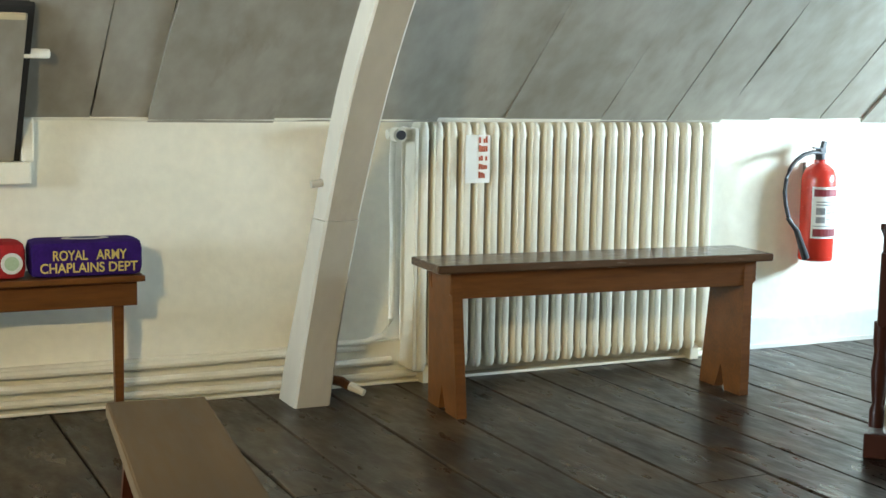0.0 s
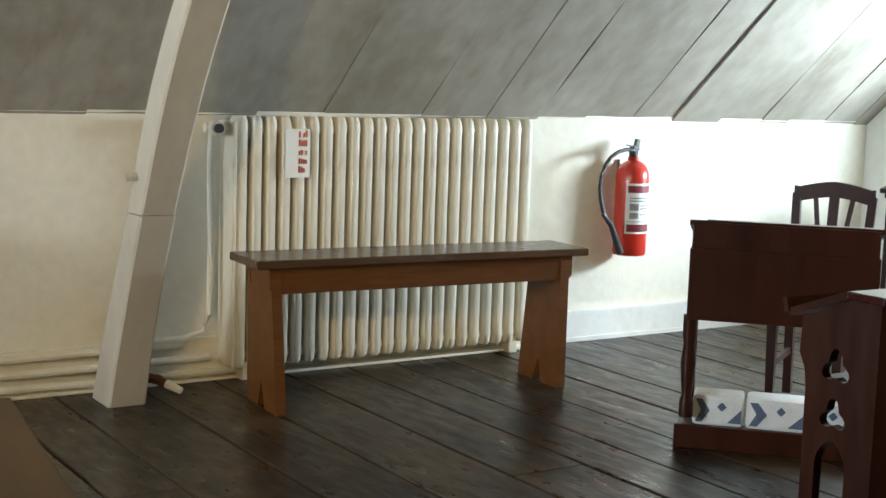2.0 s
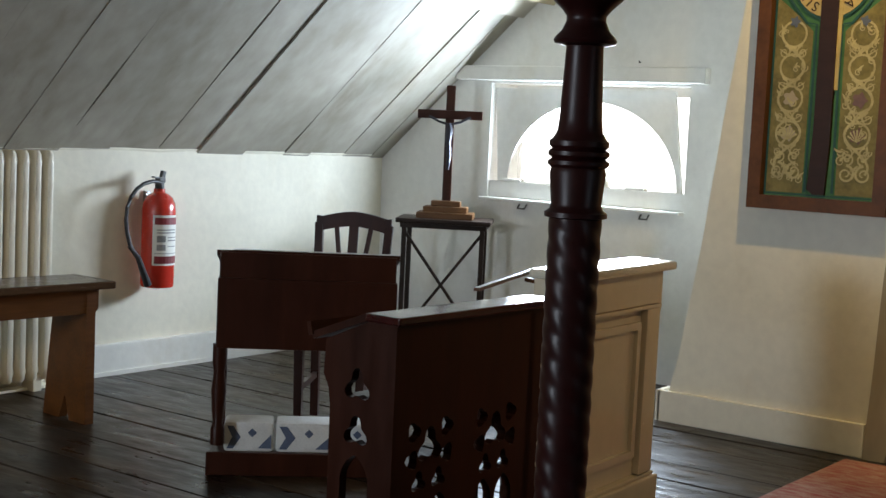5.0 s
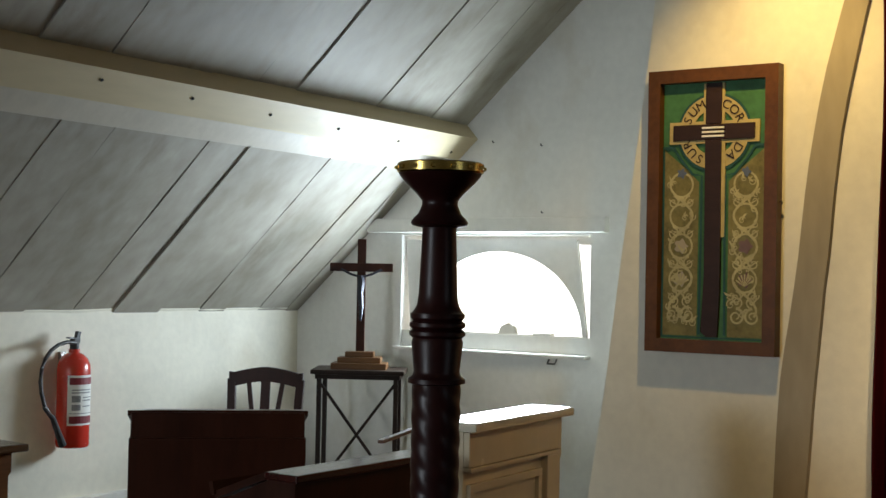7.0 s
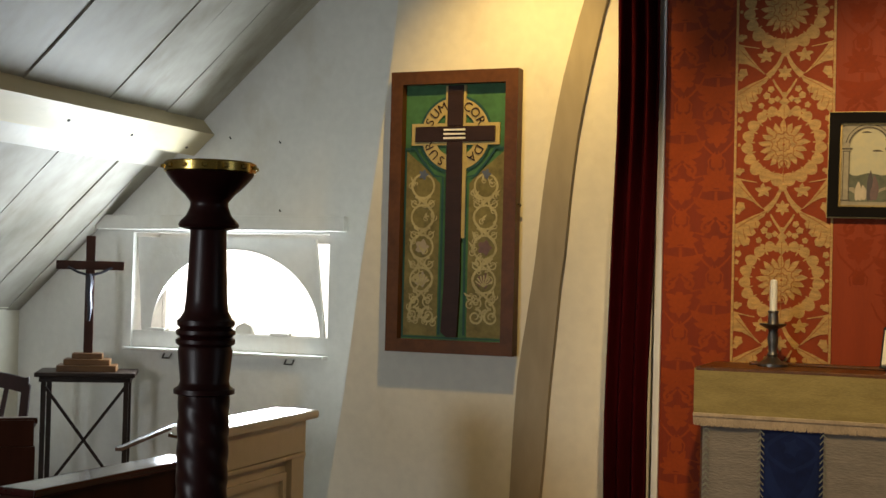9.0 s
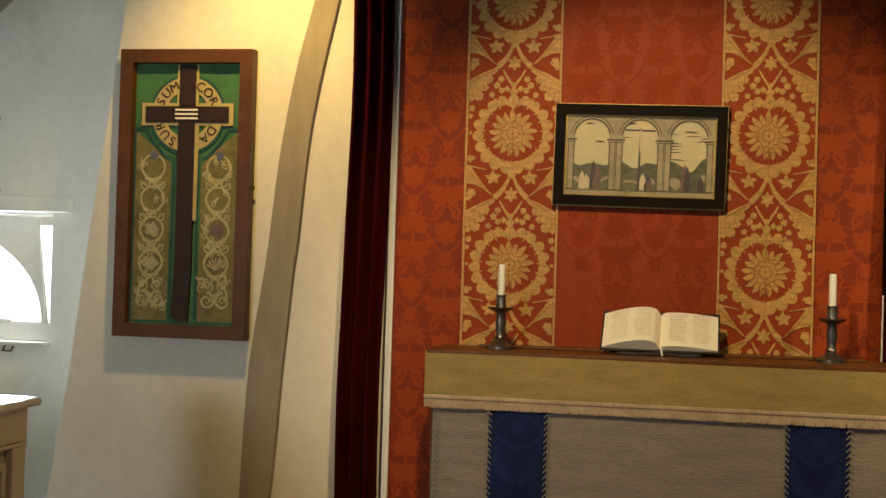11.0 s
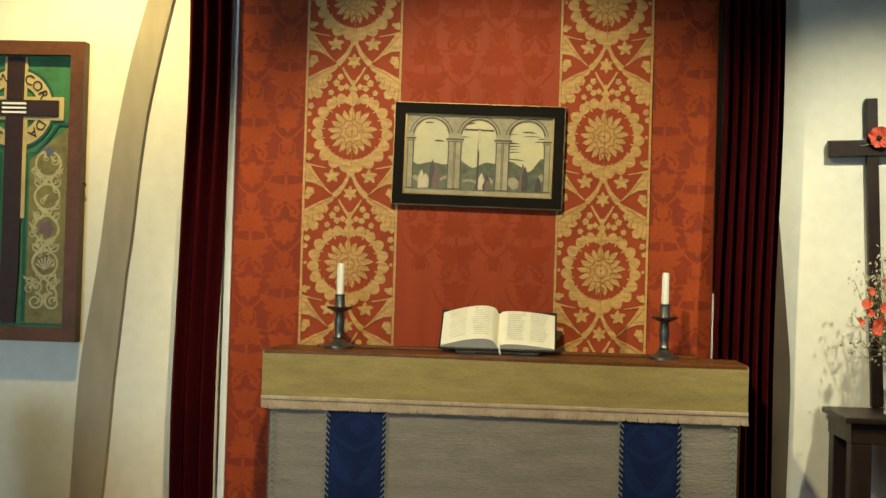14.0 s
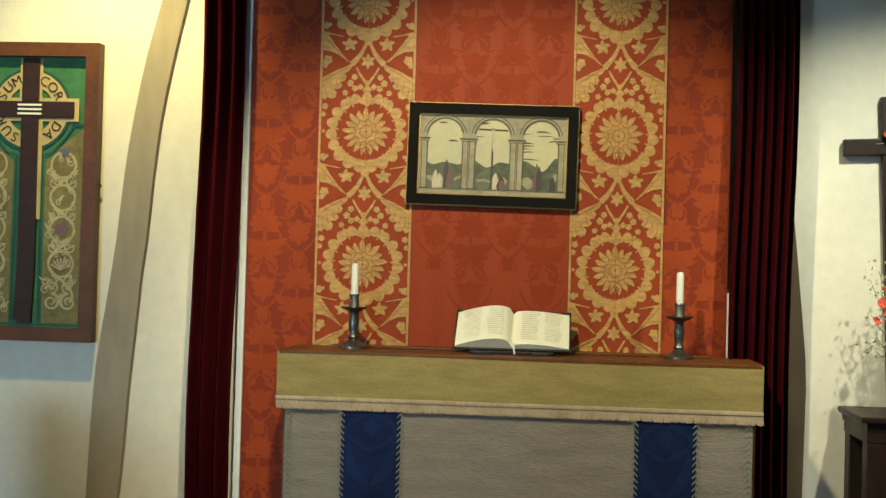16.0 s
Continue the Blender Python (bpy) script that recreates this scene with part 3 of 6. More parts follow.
for y in (3.62, 2.95):
    g = Geo().tube([(GABLE - 0.001, y - 0.02, 0.765), (GABLE - 0.02, y - 0.02, 0.745), (GABLE - 0.02, y + 0.02, 0.745), (GABLE - 0.001, y + 0.02, 0.765)], 0.004, 6)
    part("staple", g, PEWTER, window, "small grey metal staple under the sill")
solid("backdrop_sky", Geo().box((6.6, 1.5, -0.5), (6.62, 5.2, 3.0)), SKYGLOW, "glaring overcast sky", "sky", "structure")

# ---- timbers ----


def curved_timber(rows, name, mat, label):
    """rows: z, x0, x1, y front, y back."""
    g, n = Geo(), len(rows)
    vs, fs = [], []
    for z, x0, x1, y0, y1 in rows:
        c = 0.008
        vs += [(x0 + c, y0, z), (x1 - c, y0, z), (x1, y0 + c, z), (x1, y1, z), (x0, y1, z), (x0, y0 + c, z)]
    for j in range(n - 1):
        for k in range(6):
            fs.append((6 * j + k, 6 * j + (k + 1) % 6, 6 * j + 6 + (k + 1) % 6, 6 * j + 6 + k))
    fs += [tuple(range(6))[::-1], tuple(6 * (n - 1) + k for k in range(6))]
    g.add(vs, fs)
    return g


def smooth_rows(keys, n):
    out = []
    z0, z1 = keys[0][0], keys[-1][0]
    for i in range(n + 1):
        z = z0 + (z1 - z0) * i / n
        row = [np.interp(z, [k[0] for k in keys], [k[c] for k in keys]) for c in range(1, 5)]
        w = 0.006 * noise.noise(Vector((z * 2.2, 5, keys[0][1])))
        out.append((z, row[0] + w, row[1] + w * 0.6, row[2] + w, row[3]))
    return out


post = thing("roof_post", "curved stone-coloured painted roof timber that leans inwards from the floor", "beam")
keys = [(0, 1.450, 1.578, 4.222, 4.38), (0.25, 1.455, 1.576, 4.14, 4.285), (0.49, 1.455, 1.575, 4.042, 4.17), (0.658, 1.455, 1.575, 3.962, 4.085)]
part("lower_length", curved_timber(smooth_rows(keys, 8), "", TAN, ""), TAN, post)
keys = [(0.660, 1.457, 1.573, 3.965, 4.085), (0.9, 1.457, 1.575, 3.84, 3.96), (1.12, 1.457, 1.578, 3.71, 3.83), (1.33, 1.457, 1.58, 3.56, 3.68), (1.75, 1.46, 1.585, 3.20, 3.33), (2.5, 1.46, 1.59, 2.45, 2.60)]
part("upper_length", curved_timber(smooth_rows(keys, 18), "", TAN, ""), TAN, post)
g = Geo().tube([(1.456, 3.99, 0.78), (1.42, 3.99, 0.775)], 0.012, 8)
part("peg", g, TAN, post)

g = Geo()
rows = []
for i in range(25):
    z = 0.0 + 2.72 * i / 24
    yl = np.interp(z, [0, 0.34, 0.58, 0.83, 1.08, 1.24, 1.55, 1.77, 1.94, 2.15, 2.72], [1.625, 1.607, 1.597, 1.582, 1.545, 1.524, 1.495, 1.461, 1.427, 1.373, 1.20])
    yr = np.interp(z, [0, 0.34, 0.51, 0.73, 1.12, 1.28, 1.53, 1.735, 1.94, 2.15, 2.72], [1.535, 1.482, 1.465, 1.450, 1.421, 1.40, 1.383, 1.359, 1.318, 1.273, 1.12])
    w = 0.007 * noise.noise(Vector((z * 2.1, 1, 7)))
    rows.append((z, yr + w, yl + w * 0.5))
vs, fs = [], []
for z, a, b in rows:
    vs += [(BREAST + 0.01, a, z), (BREAST - 0.020, a + 0.006, z), (BREAST - 0.028, b - 0.006, z), (BREAST + 0.01, b, z)]
for j in range(24):
    for k in range(4):
        fs.append((4 * j + k, 4 * j + (k + 1) % 4, 4 * j + 4 + (k + 1) % 4, 4 * j + 4 + k))
fs += [(3, 2, 1, 0), (96, 97, 98, 99)]
solid("wall_timber", Geo().add(vs, fs), DUSK, "curved brown timber showing in the limewashed wall", "beam", group="timbers beside the altar")
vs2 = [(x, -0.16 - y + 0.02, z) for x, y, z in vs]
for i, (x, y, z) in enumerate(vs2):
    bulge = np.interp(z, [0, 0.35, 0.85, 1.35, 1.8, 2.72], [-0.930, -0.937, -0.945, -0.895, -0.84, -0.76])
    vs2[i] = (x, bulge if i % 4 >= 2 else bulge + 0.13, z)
# a darker brown than the timber north of the altar
solid("wall_timber", Geo().add(vs2, fs), DARKBROWN, "curved dark brown timber half hidden behind the dark red curtain", "beam", group="timbers beside the altar")

# ---- along the knee wall ----
g = Geo().box((3.32, KNEE - 0.028, 0), (GABLE, KNEE + 0.03, 0.135), 0.006).box((3.32, KNEE - 0.036, 0), (GABLE, KNEE - 0.024, 0.018))
solid("baseboard_knee", g, WHITE, "white painted skirting board", "baseboard", "structure")
g = Geo().box((WEST, KNEE - 0.022, 0), (3.32, KNEE + 0.03, 0.15), 0.004)
solid("baseboard_pipes", g, CREAM, "cream painted skirting board behind heating pipes", "baseboard", "structure")
for i, (z, d) in enumerate(((0.035, 0.05), (0.085, 0.045), (0.135, 0.035))):
    pts = [(x, KNEE - d - 0.015, z + 0.004 * math.sin(x * 3 + i)) for x in np.linspace(WEST, 2.0 - 0.1 * i, 24)]
    g = Geo().tube(pts, 0.014, 8)
    g.smooth = True
    tagged(solid("heating_pipe", g, CREAM), "cream painted heating pipe along the skirting board", "pipe", "heating pipes")
pts = [(1.62, KNEE - 0.06, 0.16), (1.80, KNEE - 0.06, 0.16), (1.87, KNEE - 0.06, 0.18), (1.90, KNEE - 0.06, 0.24), (1.905, KNEE - 0.055, 0.5), (1.90, KNEE - 0.05, 0.80), (1.90, KNEE - 0.06, 0.90)]
g = Geo().tube(pts, 0.011, 8)
g.smooth = True
tagged(solid("heating_pipe", g, CREAM), "cream painted pipe that bends up to the radiator valve", "pipe", "heating pipes")
g = Geo().box((WEST, KNEE - 0.08, 0.001), (3.34, KNEE - 0.02, 0.012), 0.003)
solid("floor_fillet", g, CREAM, "cream painted fillet along the floor", "trim", "structure")


def radiator():
    """Tall column radiator of many sections."""
    r = thing("column_radiator", "tall cream painted cast iron column radiator under the slope", "radiator", pose(1.965, 4.385, 0))
    n, pitch, z0, z1 = 23, 0.0568, 0.045, 0.955
    sec = Geo()
    rx, ry, vs, fs = 0.0238, 0.05, [], []
    prof = [(0.0, z0), (0.70, z0 + 0.002), (0.93, z0 + 0.016), (0.97, z0 + 0.05), (0.96, z0 + 0.09), (0.96, z1 - 0.09), (0.97, z1 - 0.05), (0.93, z1 - 0.016), (0.7, z1 - 0.002), (0.0, z1)]
    for s, z in prof:
        for i in range(12):
            a = 2 * math.pi * i / 12
            ca, sa = math.cos(a), math.sin(a)
            vs.append((s * rx * math.copysign(abs(ca) ** 0.8, ca), 0.05 + s * ry * math.copysign(abs(sa) ** 0.6, sa), z))
    for j in range(len(prof) - 1):
        for i in range(12):
            k = (i + 1) % 12
            fs.append((j * 12 + i, j * 12 + k, (j + 1) * 12 + k, (j + 1) * 12 + i))
    sec.add(vs, fs)
    sec.smooth = True
    first = part("section", sec, RADIATOR, r)
    first.location.x = pitch / 2
    for i in range(1, n):
        o = new("section", first.data)
        o.parent, o.location.x = r, pitch * (i + 0.5)
    for z in (z0 + 0.04, z1 - 0.045):
        part("hub", Geo().tube([(0.01, 0.05, z), (n * pitch - 0.01, 0.05, z)], 0.021, 10), RADIATOR, r)
    part("end_plate", Geo().box((-0.012, 0.0, z0 + 0.01), (0.002, 0.125, z1 - 0.02), 0.004), RADIATOR, r, "flat cream end of the radiator")
    for x in (0.06, n * pitch - 0.06):
        part("foot", Geo().box((x - 0.02, 0.02, 0.0), (x + 0.02, 0.10, z0 + 0.02), 0.004), RADIATOR, r)
    v = part("valve", Geo().tube([(-0.10, 0.05, z1 - 0.045), (-0.01, 0.05, z1 - 0.045)], 0.018, 10).tube([(-0.07, 0.05, z1 - 0.045), (-0.07, 0.0, z1 - 0.045)], 0.026, 12), RADIATOR, r)
    part("valve_cap", Geo().tube([(-0.07, 0.001, z1 - 0.045), (-0.07, -0.012, z1 - 0.045)], 0.017, 12), RUBBER, v, "black round valve cap")


radiator()

g = Geo().box((0, -0.002, 0), (0.098, 0, 0.175))
notice = solid("paper_notice", g, PAPER, "small white paper notice with orange-red print, hung on the radiator", "notice", m=pose(2.15, 4.378, 0.735))
g = Geo()
rnd = random.Random(8)
for k in range(5):
    for c in range(4):
        z = 0.018 + k * 0.032
        if rnd.random() < 0.86:
            g.box((0.052 + c * 0.009, -0.004, z), (0.059 + c * 0.009, -0.0025, z + rnd.uniform(0.014, 0.024)))
part("printed_bars", g, ORANGE, notice)


def extinguisher():
    e = thing("fire_extinguisher", "red fire extinguisher with a black hose, hung on the white wall", "extinguisher", pose(3.828, 4.428, 0.375))
    g = Geo().lathe([(0.055, 0), (0.068, 0.004), (0.072, 0.015), (0.072, 0.335), (0.069, 0.36), (0.058, 0.385), (0.04, 0.402), (0.024, 0.41), (0.024, 0.425)], 28)
    g.smooth = True
    part("cylinder", g, RED, e)
    lab = Geo()
    for z0, z1, r in ((0.10, 0.315, 0.0728),):
        n, vs, fs = 16, [], []
        for i in range(n + 1):
            a = radians(-150 + 115 * i / n)
            vs += [(r * math.cos(a), r * math.sin(a), z0), (r * math.cos(a), r * math.sin(a), z1)]
        for i in range(n):
            fs.append((2 * i, 2 * i + 1, 2 * i + 3, 2 * i + 2))
        lab.add(vs, fs)
    label = part("label", lab, PAPER, e, "white label with maroon bands")
    for z0, z1, a0, a1, mat in ((0.275, 0.305, -143, -42, MAROON), (0.108, 0.14, -143, -42, MAROON), (0.15, 0.153, -143, -42, GREYINK), (0.20, 0.228, -135, -105, GREYINK), (0.165, 0.19, -135, -105, GREYINK), (0.238, 0.243, -135, -60, GREYINK), (0.250, 0.255, -135, -60, GREYINK), (0.205, 0.21, -98, -55, GREYINK), (0.218, 0.222, -98, -50, GREYINK), (0.18, 0.184, -98, -60, GREYINK)):
        n, vs, fs = 8, [], []
        for i in range(n + 1):
            a = radians(a0 + (a1 - a0) * i / n)
            vs += [(0.0736 * math.cos(a), 0.0736 * math.sin(a), z0), (0.0736 * math.cos(a), 0.0736 * math.sin(a), z1)]
        for i in range(n):
            fs.append((2 * i, 2 * i + 1, 2 * i + 3, 2 * i + 2))
        part("print_band", Geo().add(vs, fs), mat, label)
    g = Geo().lathe([(0.018, 0.42), (0.02, 0.43), (0.02, 0.455), (0.014, 0.462)], 14).box((-0.014, -0.016, 0.45), (0.02, 0.016, 0.475), 0.004)
    valve = part("valve_head", g, RUBBER, e)
    part("lever", Geo().bar((0.012, 0, 0.47), (-0.045, -0.01, 0.475), 0.018, 0.006, (0, 1, 0)).bar((0.012, 0, 0.47), (0.02, 0, 0.50), 0.02, 0.016, (0, 1, 0)), RUBBER, valve)
    part("pin", Geo().tube([(-0.02, -0.02, 0.452), (-0.05, -0.02, 0.458)], 0.003, 6), CHROME, valve)
    keys = [(-0.01, 0.452), (-0.05, 0.458), (-0.09, 0.448), (-0.125, 0.425), (-0.152, 0.39), (-0.168, 0.35), (-0.175, 0.30), (-0.172, 0.25), (-0.162, 0.20), (-0.145, 0.165), (-0.128, 0.14)]
    pts = [(x * 1.22, -0.02 - 0.004 * i, z) for i, (x, z) in enumerate(keys)]
    g = Geo().tube(pts, 0.0085, 10)
    g.smooth = True
    hose = part("hose", g, RUBBER, e)
    p = Vector(pts[-1])
    g = Geo().tube([p + Vector((-0.05, 0, 0.05)), p, p + Vector((0.055, 0, -0.12))], [0.008, 0.012, 0.017], 10)
    part("nozzle", g, RUBBER, hose)
    part("wall_bracket", Geo().box((-0.015, 0.07, 0.33), (0.015, 0.098, 0.41), 0.003), CHROME, e)


extinguisher()


def tall_bench():
    """Long form against the radiator: slab seat, deep rails and notched end boards that splay."""
    turn = math.degrees(math.atan2(-0.09, 1.349))
    b = thing("long_bench", "brown wooden bench with notched end boards before the radiator", "bench", pose(1.822, 3.90, 0, 0, 0, turn))
    L, W, H = 1.288, 0.255, 0.51
    part("seat", Geo().box((0, 0, H - 0.028), (L, W, H), 0.006), BENCHTOP, b, "dark worn glossy seat plank")
    for y in (0.026, W - 0.028 - 0.02):
        g = Geo().plate([(0.07, H - 0.115), (L - 0.07, H - 0.115), (L - 0.055, H - 0.10), (L - 0.055, H - 0.0285), (0.055, H - 0.0285), (0.055, H - 0.10)], [], 0.02, Matrix(((1, 0, 0, 0), (0, 0, -1, y + 0.02), (0, 1, 0, 0), (0, 0, 0, 1))))
        part("rail", g, BENCH, b)
    for x0, x1 in ((0.075, 0.090), (L - 0.085, L - 0.105)):
        w0, w1 = W - 0.05, W + 0.01
        g = Geo().plate([(-w1 / 2, 0), (-w1 / 2 + 0.10, 0), (0, 0.09), (w1 / 2 - 0.10, 0), (w1 / 2, 0), (w0 / 2 - 0.001, H - 0.029), (-w0 / 2 + 0.001, H - 0.029)], [], 0.036)
        lean = (x0 - x1) / (H - 0.03)
        m = Matrix(((0, lean, 1, x1 - 0.018), (1, 0, 0, W / 2), (0, 1, 0, 0), (0, 0, 0, 1)))
        part("end_board", loose(g, m), BENCH, b)


tall_bench()


def near_form():
    f = thing("low_form", "low bench with a worn light-brown plank top on red-brown legs", "bench", pose(0.598, 2.56, 0, 0, 0, -6.9))
    part("seat", Geo().box((-0.10, -1.55, 0.44), (0.095, 0.06, 0.47), 0.006), FORM, f)
    part("rail", Geo().box((-0.012, -1.5, 0.36), (0.012, 0.0, 0.439), 0.003), MAHOG, f)
    for y in (-0.16, -1.38):
        g = Geo().plate([(-0.12, 0), (-0.05, 0), (0, 0.12), (0.05, 0), (0.12, 0), (0.085, 0.439), (-0.085, 0.439)], [], 0.03, Matrix(((1, 0, 0, 0), (0, 0, -1, y), (0, 1, 0, 0), (0, 0, 0, 1))))
        part("end_board", g, MAHOG, f)


near_form()


def wall_bench():
    t = thing("wall_table", "narrow red-brown wooden side bench against the knee wall", "table", pose(0.955, 4.24, 0))
    part("top", Geo().box((-2.2, 0, 0.455), (0.0, 0.22, 0.475), 0.004), BENCH, t)
    part("rail", Geo().box((-2.17, 0.03, 0.375), (-0.02, 0.05, 0.4545), 0.003), BENCH, t)
    part("wall_batten", Geo().box((-2.17, 0.185, 0.40), (-0.02, 0.22, 0.4545), 0.003), BENCH, t)
    for x in (-0.075, -2.1):
        part("leg", Geo().bar((x, 0.07, 0), (x, 0.07, 0.4545), 0.026, 0.026, w2=0.034, d2=0.034), BENCH, t)


wall_bench()


def kneeler(name, label, m, L, mat):
    """A stuffed hassock with an embroidered front."""
    k = thing(name, label, "kneeler", m, "embroidered kneelers")
    g = Geo().box((0, 0, 0), (L, 0.16, 0.115), 0.028)
    g.smooth = True
    part("cushion", g, mat, k)
    return k


front = Matrix(((1, 0, 0, 0), (0, 0, -1, 0), (0, 1, 0, 0), (0, 0, 0, 1)))
k = kneeler("embroidered_kneeler", "purple embroidered kneeler with gold lettering on the bench", pose(0.605, 4.255, 0.475, 0, 0, -2), 0.345, PURPLE)
for text, x, z, w in (("ROYAL", 0.118, 0.070, 0.105), ("ARMY", 0.245, 0.070, 0.095), ("CHAPLAINS", 0.125, 0.031, 0.195), ("DEPT", 0.280, 0.031, 0.090)):
    g = text_geo(text, 0.043, 0.0008)
    q = w / (max(p[0] for p in g.v) - min(p[0] for p in g.v))
    part("lettering", loose(g, Matrix.Translation((x, -0.003, z)) @ front @ Matrix.Diagonal((q, 1, 1, 1))), GOLDWOOL, k, "gold stitched letters")
part("badge", loose(Geo().flat(disc(0, 0, 0.075, 20, sy=0.5)), Matrix.Translation((0.175, 0.075, 0.1168))), WHITEWOOL, k, "pale oval badge on top")
part("badge_centre", loose(Geo().flat(disc(0, 0, 0.05, 20, sy=0.5)), Matrix.Translation((0.175, 0.075, 0.1182))), BLUEWOOL, k)
k = kneeler("embroidered_kneeler", "scarlet embroidered kneeler with a pale green disc on the bench", pose(0.235, 4.255, 0.475, 0, 0, 1), 0.36, SCARLET)
part("disc", loose(Geo().flat(disc(0.315, 0.052, 0.033, 20)), Matrix.Translation((0, -0.002, 0)) @ front), WHITEWOOL, k)
part("disc_centre", loose(Geo().flat(disc(0.315, 0.052, 0.022, 20)), Matrix.Translation((0, -0.0035, 0)) @ front), GREENWOOL, k)
part("stitched_line", loose(Geo().ribbon([(0.02, 0.045), (0.26, 0.045)], 0.006).ribbon([(0.02, 0.088), (0.24, 0.088)], 0.006), Matrix.Translation((0, -0.002, 0)) @ front), GOLDWOOL, k)

# shuttered hatch in the slope
h = thing("roof_hatch", "grey boarded roof hatch with a white wooden turn-button", "hatch")


def hatch_strip(x0, x1, s0, s1, d0, d1):
    """A board between shares s0 and s1 of the hatch's height, d out of its plane."""
    lo, hi = Vector((0, 4.492, 0.835)), Vector((0, 4.118, 1.29))
    out = Vector((0, -(hi - lo).z, (hi - lo).y)).normalized()
    vs = []
    for d in (d0, d1):
        for x, s in ((x0, s0), (x1, s0), (x1, s1), (x0, s1)):
            vs.append(Vector((x, 0, 0)) + lo + (hi - lo) * s + out * d)
    return Geo().add(vs, [(3, 2, 1, 0), (4, 5, 6, 7), (0, 1, 5, 4), (1, 2, 6, 5), (2, 3, 7, 6), (3, 0, 4, 7)])


part("panel", hatch_strip(-0.35, 0.592, 0.0, 0.985, -0.01, 0.016), BOARD, h)
part("gap", hatch_strip(-0.35, 0.612, -0.01, 1.03, -0.02, 0.006), DARKGAP, h, "dark gap round the panel")
part("head_board", hatch_strip(-0.35, 0.585, 0.965, 1.0, 0.0165, 0.024), PURLIN, h)
part("sill_board", Geo().box((-0.35, 4.44, 0.755), (0.640, 4.53, 0.825), 0.006), CREAM, h)
part("jamb", Geo().box((0.614, 4.45, 0.826), (0.652, 4.53, 0.965), 0.006), CREAM, h)
part("turn_button", Geo().box((0.545, 4.215, 1.150), (0.672, 4.245, 1.180), 0.010), WHITE, h)
part("button_screw", Geo().box((0.585, 4.24, 1.158), (0.605, 4.285, 1.172), 0.002), WHITE, h)

for y, z in ((3.30, 1.80), (3.03, 1.775), (3.02, 1.455)):
    g = Geo().tube([(GABLE + 0.002, y, z), (GABLE - 0.010, y, z), (GABLE - 0.013, y, z + 0.008)], 0.003, 6)
    tagged(solid("wall_nail", g, IRON), "small bent iron nail in the white gable wall", "nail", "nails in the gable")
el = thing("pipe_elbow", "short brown pipe elbow with a white cap beside the post", "pipe fitting")
part("elbow", Geo().tube([(1.62, 4.42, 0.05), (1.67, 4.36, 0.045), (1.69, 4.33, 0.03)], [0.016, 0.018, 0.016], 8), FRAMEWOOD, el)
part("cap", Geo().tube([(1.69, 4.33, 0.035), (1.725, 4.285, 0.016)], [0.017, 0.012], 8), WHITE, el, "white cap")


# ---- the corner by the window ----
def trefoil(x, y, r):
    return disc(x, y, r, 27, 3, 0.32, math.pi / 2)


UPX = Matrix(((1, 0, 0, 0), (0, 0, -1, 0), (0, 1, 0, 0), (0, 0, 0, 1)))   # plate in x and z, thick towards -y
UPY = Matrix(((0, 0, 1, 0), (1, 0, 0, 0), (0, 1, 0, 0), (0, 0, 0, 1)))    # plate in y and z, thick towards +x


